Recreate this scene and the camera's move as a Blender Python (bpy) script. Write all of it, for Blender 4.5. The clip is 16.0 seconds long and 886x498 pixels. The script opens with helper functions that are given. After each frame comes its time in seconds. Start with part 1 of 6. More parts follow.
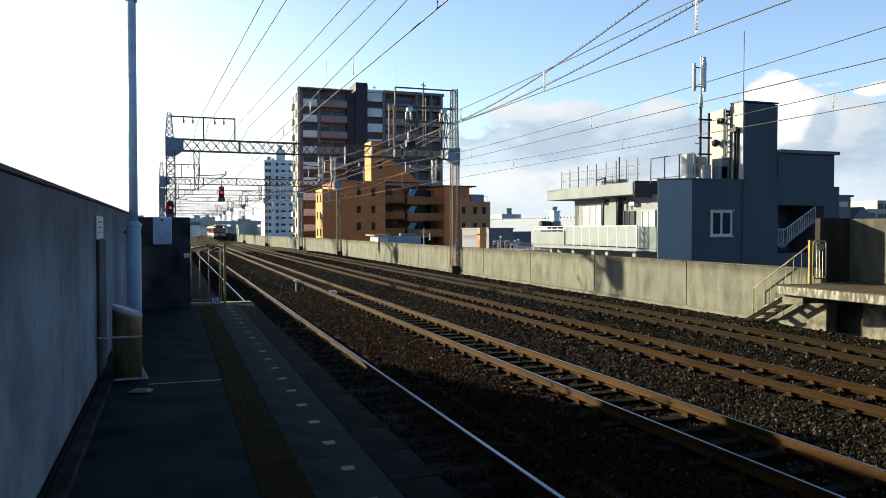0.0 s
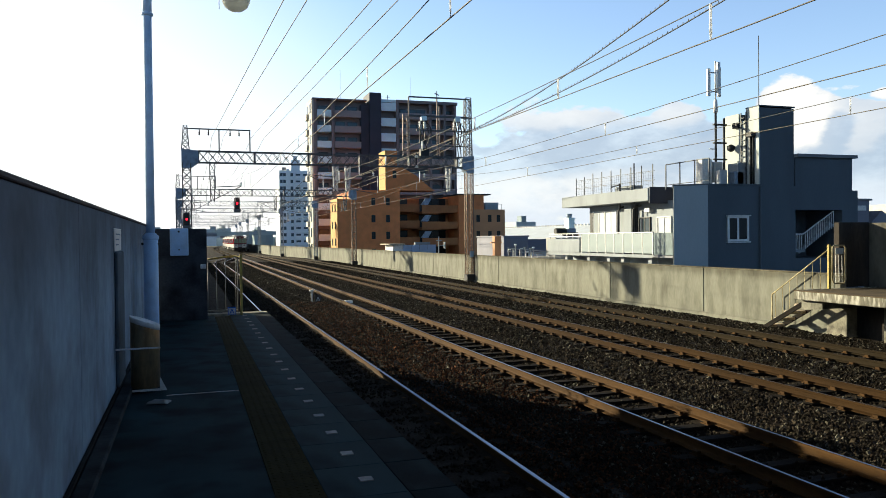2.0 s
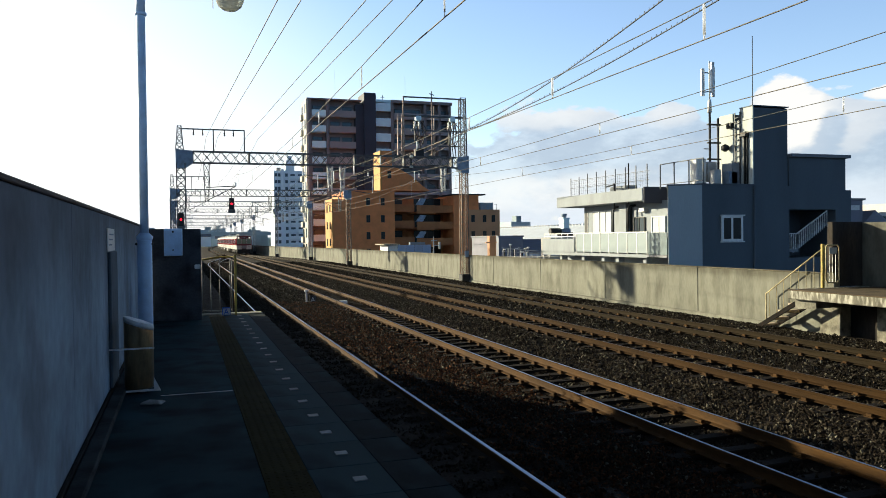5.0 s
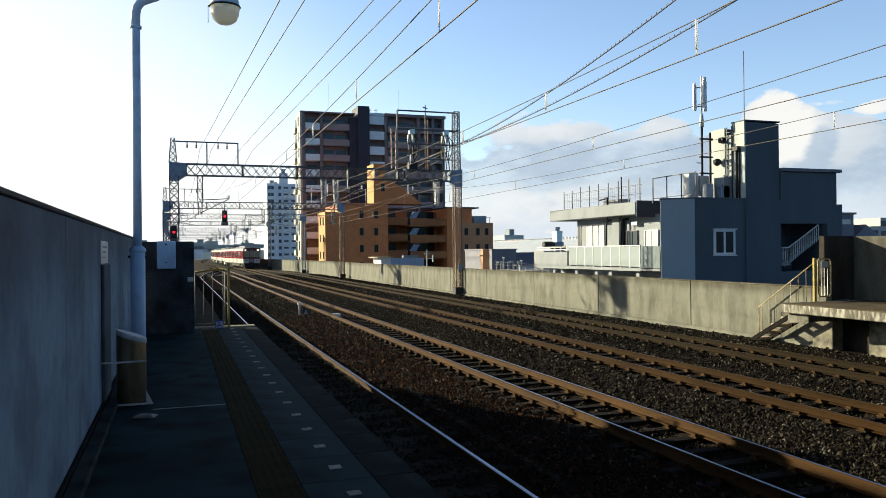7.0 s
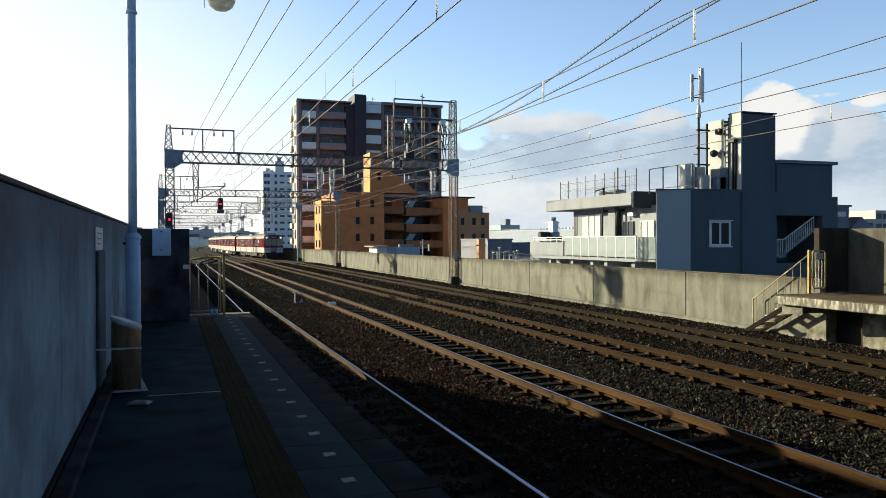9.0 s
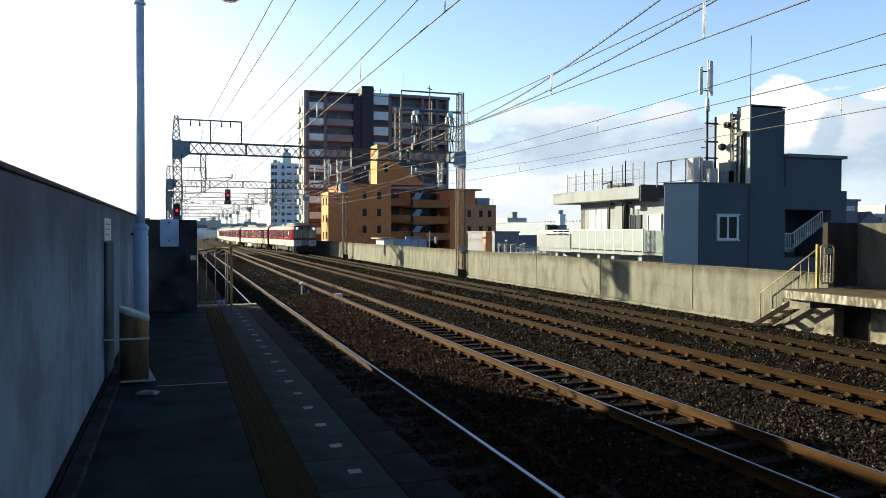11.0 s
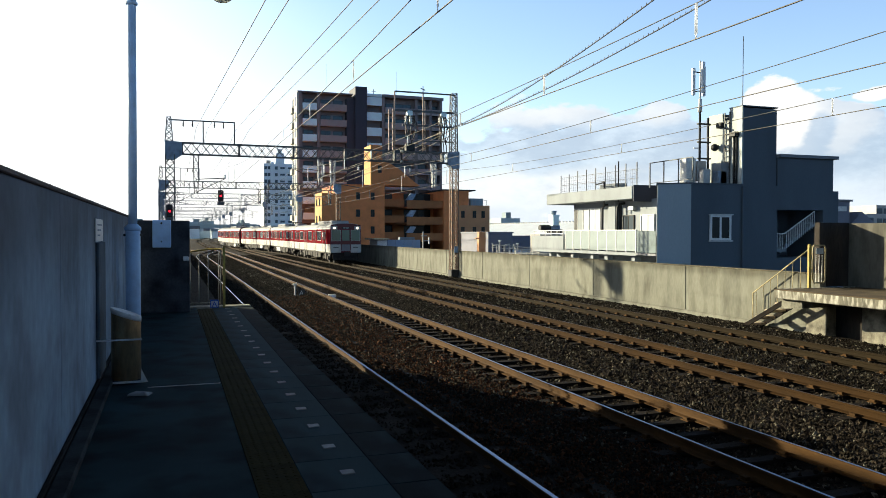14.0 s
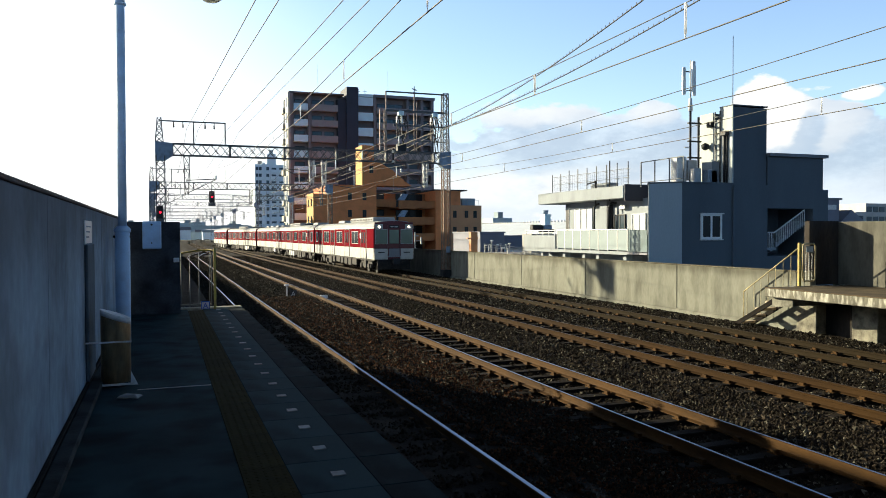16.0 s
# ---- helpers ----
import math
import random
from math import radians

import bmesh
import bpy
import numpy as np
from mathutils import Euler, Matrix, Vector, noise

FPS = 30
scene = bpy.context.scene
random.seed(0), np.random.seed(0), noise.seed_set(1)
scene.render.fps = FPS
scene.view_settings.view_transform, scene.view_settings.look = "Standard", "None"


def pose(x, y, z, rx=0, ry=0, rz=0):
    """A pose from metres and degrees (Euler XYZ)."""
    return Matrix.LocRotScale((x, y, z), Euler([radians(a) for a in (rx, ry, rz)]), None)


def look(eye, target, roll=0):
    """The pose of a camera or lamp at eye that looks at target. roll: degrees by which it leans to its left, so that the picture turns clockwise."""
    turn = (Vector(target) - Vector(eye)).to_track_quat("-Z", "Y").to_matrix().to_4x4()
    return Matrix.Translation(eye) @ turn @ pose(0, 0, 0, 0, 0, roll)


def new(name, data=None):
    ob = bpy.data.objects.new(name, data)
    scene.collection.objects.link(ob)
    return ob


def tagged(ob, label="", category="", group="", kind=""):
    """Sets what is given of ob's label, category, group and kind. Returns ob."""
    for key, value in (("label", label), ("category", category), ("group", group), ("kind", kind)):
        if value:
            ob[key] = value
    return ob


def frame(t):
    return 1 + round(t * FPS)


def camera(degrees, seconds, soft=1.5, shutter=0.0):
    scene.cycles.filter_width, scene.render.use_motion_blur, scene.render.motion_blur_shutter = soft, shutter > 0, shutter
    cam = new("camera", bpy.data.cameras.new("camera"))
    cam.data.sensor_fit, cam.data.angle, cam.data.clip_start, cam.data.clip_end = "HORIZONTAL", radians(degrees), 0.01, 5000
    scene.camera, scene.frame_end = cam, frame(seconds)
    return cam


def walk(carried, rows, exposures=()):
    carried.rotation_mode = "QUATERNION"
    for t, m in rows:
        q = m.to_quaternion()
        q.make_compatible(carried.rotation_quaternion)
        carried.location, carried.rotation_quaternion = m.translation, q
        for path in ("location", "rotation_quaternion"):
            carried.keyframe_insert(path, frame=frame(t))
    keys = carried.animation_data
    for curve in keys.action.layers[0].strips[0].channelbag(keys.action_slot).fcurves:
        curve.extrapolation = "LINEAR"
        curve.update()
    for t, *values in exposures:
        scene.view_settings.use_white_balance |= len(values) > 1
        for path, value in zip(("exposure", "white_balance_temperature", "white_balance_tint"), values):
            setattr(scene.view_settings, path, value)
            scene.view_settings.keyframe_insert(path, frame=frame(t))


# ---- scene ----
cam = camera(60.2, 16.0, soft=0.65)
# seconds, sway in metres, and pitch, roll, yaw of the hand-held camera, 1.6 m over the platform
PATH = [
    (0.0, -0.001, -0.005, 0.003, -1.493, -0.009, -19.463),
    (0.5, -0.005, -0.002, 0.010, -1.399, 0.192, -19.355),
    (1.0, -0.004, -0.001, -0.000, -1.363, 0.385, -18.948),
    (1.5, -0.001, 0.005, 0.003, -1.408, 0.603, -18.603),
    (2.0, -0.004, 0.009, 0.005, -0.849, 0.604, -18.366),
    (2.5, -0.005, 0.006, 0.002, -0.695, 0.455, -18.420),
    (3.0, -0.008, -0.001, 0.002, -0.741, 0.517, -18.485),
    (3.5, 0.003, -0.003, -0.001, -1.030, 0.823, -18.765),
    (6.0, -0.001, 0.013, 0.003, -0.555, 0.384, -18.993),
    (6.5, -0.008, 0.013, 0.008, -0.373, 0.292, -19.652),
    (7.0, -0.012, 0.005, 0.002, 0.133, 0.565, -19.252),
    (7.5, -0.009, -0.008, 0.002, 0.929, 0.663, -19.501),
    (8.0, -0.004, 0.008, 0.007, 0.254, 0.741, -19.168),
    (8.5, -0.008, -0.009, -0.001, -0.165, 0.532, -19.065),
    (9.0, -0.009, 0.005, -0.004, -0.661, 0.148, -19.550),
    (9.5, -0.013, 0.001, -0.004, -1.302, -0.028, -19.295),
    (12.0, -0.011, 0.010, 0.003, -1.177, -0.178, -19.028),
    (12.5, -0.006, 0.006, 0.000, -1.097, -0.076, -19.410),
    (13.0, 0.004, 0.002, 0.001, -1.274, 0.119, -19.396),
    (13.5, -0.007, 0.008, 0.001, -1.472, -0.103, -19.339),
    (14.0, -0.005, 0.002, -0.003, -1.192, -0.107, -19.523),
    (14.5, 0.001, 0.002, 0.000, -1.135, 0.116, -19.635),
    (15.0, 0.009, 0.002, 0.001, -1.286, -0.033, -20.105),
    (15.5, 0.008, -0.000, -0.004, -1.073, 0.136, -20.025),
    (16.0, 0.011, 0.005, -0.002, -1.189, 0.155, -20.115),
]
walk(cam, [(t, pose(dx, dy, 1.6 + dz, 90 + p, r, y)) for t, dx, dy, dz, p, r, y in PATH], exposures=[(0.0, 0.95), (1.0, 1.0), (2.5, 0.92), (3.5, 0.90), (6.0, 0.93), (6.5, 0.90), (7.0, 0.83), (7.5, 0.73), (8.0, 0.72), (8.5, 0.72), (9.0, 0.77), (9.5, 0.92), (11.0, 1.04), (12.0, 1.12), (13.0, 0.96), (14.0, 1.05), (15.0, 1.06), (16.0, 1.06)])

# ---- light ----
SUN_AZ, SUN_EL = 43.0, 14.4          # degrees left of the line's direction, and up
SKY_TINT = (1.62, 1.455, 1.42)
sun_from = Vector((-math.sin(radians(SUN_AZ)) * math.cos(radians(SUN_EL)), math.cos(radians(SUN_AZ)) * math.cos(radians(SUN_EL)), math.sin(radians(SUN_EL))))
world = bpy.data.worlds.new("world")
scene.world = world
world.use_nodes = True


def sky_nodes():
    """Clear blue sky, low cumulus, and haze that brightens towards the sun."""
    nt = world.node_tree
    nt.nodes.clear()
    N, L = nt.nodes.new, nt.links.new

    def calc(op, a, b=None, c=None):
        n = N("ShaderNodeMath")
        n.operation = op
        for i, v in enumerate((a, b, c)):
            if v is None:
                continue
            if isinstance(v, (int, float)):
                n.inputs[i].default_value = v
            else:
                L(v, n.inputs[i])
        return n.outputs[0]

    def ease(v, lo, hi, to_lo=0.0, to_hi=1.0):
        n = N("ShaderNodeMapRange")
        n.interpolation_type = "SMOOTHSTEP"
        for key, val in (("From Min", lo), ("From Max", hi), ("To Min", to_lo), ("To Max", to_hi)):
            n.inputs[key].default_value = val
        L(v, n.inputs["Value"])
        return n.outputs[0]

    def blend(f, a, b):
        n = N("ShaderNodeMix")
        n.data_type = "RGBA"
        for key, v in (("Factor", f), ("A", a), ("B", b)):
            if isinstance(v, tuple):
                n.inputs[key].default_value = (*v, 1)
            elif isinstance(v, (int, float)):
                n.inputs[key].default_value = v
            else:
                L(v, n.inputs[key])
        return n.outputs["Result"]

    def vector(x, y, z):
        n = N("ShaderNodeCombineXYZ")
        for i, v in enumerate((x, y, z)):
            if isinstance(v, (int, float)):
                n.inputs[i].default_value = v
            else:
                L(v, n.inputs[i])
        return n.outputs[0]

    def puffs(az, el, scale, detail, rough):
        n = N("ShaderNodeTexNoise")
        n.inputs["Scale"].default_value, n.inputs["Detail"].default_value, n.inputs["Roughness"].default_value = scale, detail, rough
        L(vector(az, calc("MULTIPLY", el, 1.9), 4.3), n.inputs["Vector"])
        return n.outputs[0]

    sky = N("ShaderNodeTexSky")
    sky.sky_type, sky.sun_disc = "NISHITA", False
    sky.sun_elevation, sky.sun_rotation = radians(SUN_EL), radians(-SUN_AZ)
    sky.air_density, sky.dust_density, sky.ozone_density = 1.0, 0.6, 3.0
    tc, sep = N("ShaderNodeTexCoord"), N("ShaderNodeSeparateXYZ")
    L(tc.outputs["Generated"], sep.inputs[0])
    x, y, z = sep.outputs
    az, el = calc("ARCTAN2", x, y), calc("ARCSINE", z)
    towards = calc("ADD", calc("MULTIPLY", x, sun_from[0]), calc("MULTIPLY", y, sun_from[1]))
    gain = N("ShaderNodeVectorMath")
    gain.operation = "MULTIPLY"
    L(sky.outputs[0], gain.inputs[0])
    gain.inputs[1].default_value = SKY_TINT
    colour = gain.outputs[0]

    # heaps of cumulus: bearing, height, half width, half height, strength, and how white they stand out
    heaps = ((0.750, 0.146, 0.048, 0.062, 0.46, 1.0), (0.800, 0.125, 0.065, 0.046, 0.34, 0.4), (0.812, 0.172, 0.028, 0.011, 0.27, 0.7), (0.855, 0.160, 0.028, 0.011, 0.29, 0.8), (0.46, 0.165, 0.12, 0.032, 0.26, 0.6), (0.56, 0.115, 0.17, 0.05, 0.18, 0.0), (0.86, 0.085, 0.12, 0.05, 0.20, 0.0), (0.47, 0.055, 0.20, 0.028, 0.10, 0.6), (0.62, 0.150, 0.035, 0.018, 0.20, 0.5))

    def cover(aside, lift, white=False):
        a, e = calc("ADD", az, aside), calc("ADD", el, lift)
        n = calc("ADD", calc("MULTIPLY", puffs(a, e, 4.2, 10.0, 0.52), 0.62), calc("MULTIPLY", puffs(a, e, 17.0, 6.0, 0.58), 0.40))
        n = calc("ADD", n, calc("MULTIPLY", calc("SUBTRACT", puffs(a, e, 42.0, 4.0, 0.55), 0.5), 0.16))
        stand = 0.12
        for ca, ce, wa, we, k, bright in heaps:
            da, de = calc("DIVIDE", calc("SUBTRACT", a, ca), wa), calc("DIVIDE", calc("SUBTRACT", e, ce), we)
            r2 = calc("ADD", calc("MULTIPLY", da, da), calc("MULTIPLY", de, de))
            n = calc("ADD", n, ease(r2, 0.0, 1.3, k, 0.0))
            if white and bright:
                stand = calc("ADD", stand, ease(calc("ADD", r2, calc("MULTIPLY", puffs(a, e, 11.0, 6.0, 0.6), 1.6)), 0.6, 2.6, bright, 0.0))
        return calc("ADD", n, ease(e, 0.085, 0.205, 0.09, -0.27)), stand

    (c0, stand), (c1, _) = cover(0.0, 0.0, True), cover(-0.020, 0.016)
    mask = calc("MULTIPLY", ease(c0, 0.505, 0.575), ease(towards, 0.34, 0.62, 1.0, 0.25))
    lit = ease(calc("SUBTRACT", c0, c1), -0.13, 0.09, 0.25, 1.0)
    thick = ease(calc("ADD", calc("MULTIPLY", puffs(az, el, 9.0, 8.0, 0.62), 0.75), calc("MULTIPLY", c0, 0.25)), 0.42, 0.62)
    grey = blend(thick, (3.35, 4.05, 4.75), (2.15, 2.78, 3.60))
    clouds = blend(calc("MULTIPLY", lit, calc("MINIMUM", stand, 1.0)), grey, (5.5, 5.35, 5.05))
    colour = blend(calc("MULTIPLY", mask, 0.90), colour, clouds)
    # pale haze on the horizon, glare on the sun's side
    colour = blend(ease(el, 0.0, 0.10, 0.75, 0.0), colour, (4.5, 4.85, 5.25))
    glare = ease(calc("SUBTRACT", towards, calc("MULTIPLY", el, 0.55)), 0.33, 0.78)
    colour = blend(calc("MULTIPLY", glare, 0.93), colour, (5.95, 5.95, 5.9))
    # the sun's half of the sky is the brighter one, the other half deeper blue, the zenith the darker
    depth = blend(ease(towards, -0.85, 0.02), (0.315, 0.470, 0.620), (1.0, 1.0, 1.0))
    for v in (depth, ease(el, 0.33, 0.54, 1.0, 0.13)):
        n = N("ShaderNodeVectorMath")
        n.operation = "MULTIPLY"
        L(colour, n.inputs[0])
        L(v, n.inputs[1])
        colour = n.outputs[0]
    bg, out = N("ShaderNodeBackground"), N("ShaderNodeOutputWorld")
    L(colour, bg.inputs[0])
    bg.inputs[1].default_value = 0.102
    L(bg.outputs[0], out.inputs[0])


sky_nodes()
sun = new("sun", bpy.data.lights.new("sun", "SUN"))
sun.data.energy, sun.data.angle, sun.data.color = 5.0, radians(0.6), (1.0, 0.90, 0.64)
sun.matrix_world = look(sun_from * 100, (0, 0, 0))


# ---- materials ----
def mat(name, col, rough=0.8, metal=0.0, var=0.25, scale=2.0, bump=0.15, fine=45.0, stretch=(1, 1, 1), dirt=None, dirt_amount=0.5, rand=0.0, island=0.0, spec=0.4, emit=0.0, dist=0.01, drip=None):
    """A surface with variation at two scales, fine relief, and stains of a second colour."""
    m = bpy.data.materials.new(name)
    m.use_nodes = True
    nt = m.node_tree
    N, L = nt.nodes.new, nt.links.new
    b = nt.nodes["Principled BSDF"]
    tc, mp = N("ShaderNodeTexCoord"), N("ShaderNodeMapping")
    mp.inputs["Scale"].default_value = stretch
    L(tc.outputs["Object"], mp.inputs[0])
    big, small = N("ShaderNodeTexNoise"), N("ShaderNodeTexNoise")
    big.inputs["Scale"].default_value, big.inputs["Detail"].default_value = scale, 6
    small.inputs["Scale"].default_value, small.inputs["Detail"].default_value = fine, 4
    L(mp.outputs[0], big.inputs["Vector"])
    L(mp.outputs[0], small.inputs["Vector"])
    add = N("ShaderNodeMath")
    add.operation = "MULTIPLY_ADD"
    add.inputs[1].default_value = 0.45
    L(small.outputs[0], add.inputs[0])
    L(big.outputs[0], add.inputs[2])
    mr = N("ShaderNodeMapRange")
    mr.inputs["From Min"].default_value, mr.inputs["From Max"].default_value = 0.5, 0.95
    mr.inputs["To Min"].default_value, mr.inputs["To Max"].default_value = 1 - var, 1 + var
    L(add.outputs[0], mr.inputs["Value"])
    value = mr.outputs[0]
    for amount, node, socket in ((rand, "ShaderNodeObjectInfo", "Random"), (island, "ShaderNodeNewGeometry", "Random Per Island")):
        if amount:
            r, k = N(node), N("ShaderNodeMapRange")
            k.inputs["To Min"].default_value, k.inputs["To Max"].default_value = 1 - amount, 1 + amount
            L(r.outputs[socket], k.inputs["Value"])
            mul = N("ShaderNodeMath")
            mul.operation = "MULTIPLY"
            L(value, mul.inputs[0])
            L(k.outputs[0], mul.inputs[1])
            value = mul.outputs[0]
    base = N("ShaderNodeRGB")
    base.outputs[0].default_value = (*col, 1)
    colour = base.outputs[0]
    if dirt:
        d = N("ShaderNodeTexNoise")
        d.inputs["Scale"].default_value, d.inputs["Detail"].default_value = scale * 2.3, 8
        L(mp.outputs[0], d.inputs["Vector"])
        dr = N("ShaderNodeMapRange")
        dr.inputs["From Min"].default_value, dr.inputs["From Max"].default_value = 0.46, 0.68
        dr.inputs["To Max"].default_value = dirt_amount
        L(d.outputs[0], dr.inputs["Value"])
        mx = N("ShaderNodeMix")
        mx.data_type = "RGBA"
        mx.inputs["B"].default_value = (*dirt, 1)
        L(dr.outputs[0], mx.inputs["Factor"])
        L(colour, mx.inputs["A"])
        colour = mx.outputs["Result"]
    if drip:
        # rain stains that run down from a coping: from height, to height, colour, amount
        z0, z1, tone, amount = drip
        sep, run, ramp = N("ShaderNodeSeparateXYZ"), N("ShaderNodeTexNoise"), N("ShaderNodeMapRange")
        stretch_map = N("ShaderNodeMapping")
        stretch_map.inputs["Scale"].default_value = (1, 1, 0.12)
        L(tc.outputs["Object"], sep.inputs[0])
        L(tc.outputs["Object"], stretch_map.inputs[0])
        L(stretch_map.outputs[0], run.inputs["Vector"])
        run.inputs["Scale"].default_value, run.inputs["Detail"].default_value = 1.6, 7
        reach = N("ShaderNodeMath")
        reach.operation = "MULTIPLY_ADD"
        reach.inputs[1].default_value = 1.6 * (z1 - z0)
        L(run.outputs[0], reach.inputs[0])
        L(sep.outputs[2], reach.inputs[2])
        ramp.interpolation_type = "SMOOTHSTEP"
        ramp.inputs["From Min"].default_value, ramp.inputs["From Max"].default_value = z0 + 0.8 * (z1 - z0), z1 + 0.8 * (z1 - z0)
        ramp.inputs["To Max"].default_value = amount
        L(reach.outputs[0], ramp.inputs["Value"])
        mx = N("ShaderNodeMix")
        mx.data_type = "RGBA"
        mx.inputs["B"].default_value = (*tone, 1)
        L(ramp.outputs[0], mx.inputs["Factor"])
        L(colour, mx.inputs["A"])
        colour = mx.outputs["Result"]
    sc = N("ShaderNodeVectorMath")
    sc.operation = "SCALE"
    L(colour, sc.inputs[0])
    L(value, sc.inputs["Scale"])
    L(sc.outputs[0], b.inputs["Base Color"])
    b.inputs["Roughness"].default_value, b.inputs["Metallic"].default_value = rough, metal
    b.inputs["Specular IOR Level"].default_value = spec
    if bump:
        bp = N("ShaderNodeBump")
        bp.inputs["Strength"].default_value, bp.inputs["Distance"].default_value = bump, dist
        L(add.outputs[0], bp.inputs["Height"])
        L(bp.outputs[0], b.inputs["Normal"])
    if emit:
        b.inputs["Emission Color"].default_value, b.inputs["Emission Strength"].default_value = (*col, 1), emit
    return m


def glass(name, col=(0.05, 0.07, 0.08), rough=0.06, spec=0.5):
    m = bpy.data.materials.new(name)
    m.use_nodes = True
    b = m.node_tree.nodes["Principled BSDF"]
    b.inputs["Base Color"].default_value, b.inputs["Roughness"].default_value = (*col, 1), rough
    b.inputs["Specular IOR Level"].default_value = spec
    return m


def translucent(name, col):
    m = bpy.data.materials.new(name)
    m.use_nodes = True
    nt = m.node_tree
    b = nt.nodes["Principled BSDF"]
    b.inputs["Base Color"].default_value, b.inputs["Roughness"].default_value = (*col, 1), 0.35
    tr, mx = nt.nodes.new("ShaderNodeBsdfTranslucent"), nt.nodes.new("ShaderNodeMixShader")
    tr.inputs[0].default_value = (*col, 1)
    mx.inputs[0].default_value = 0.6
    nt.links.new(b.outputs[0], mx.inputs[1])
    nt.links.new(tr.outputs[0], mx.inputs[2])
    nt.links.new(mx.outputs[0], nt.nodes["Material Output"].inputs[0])
    return m


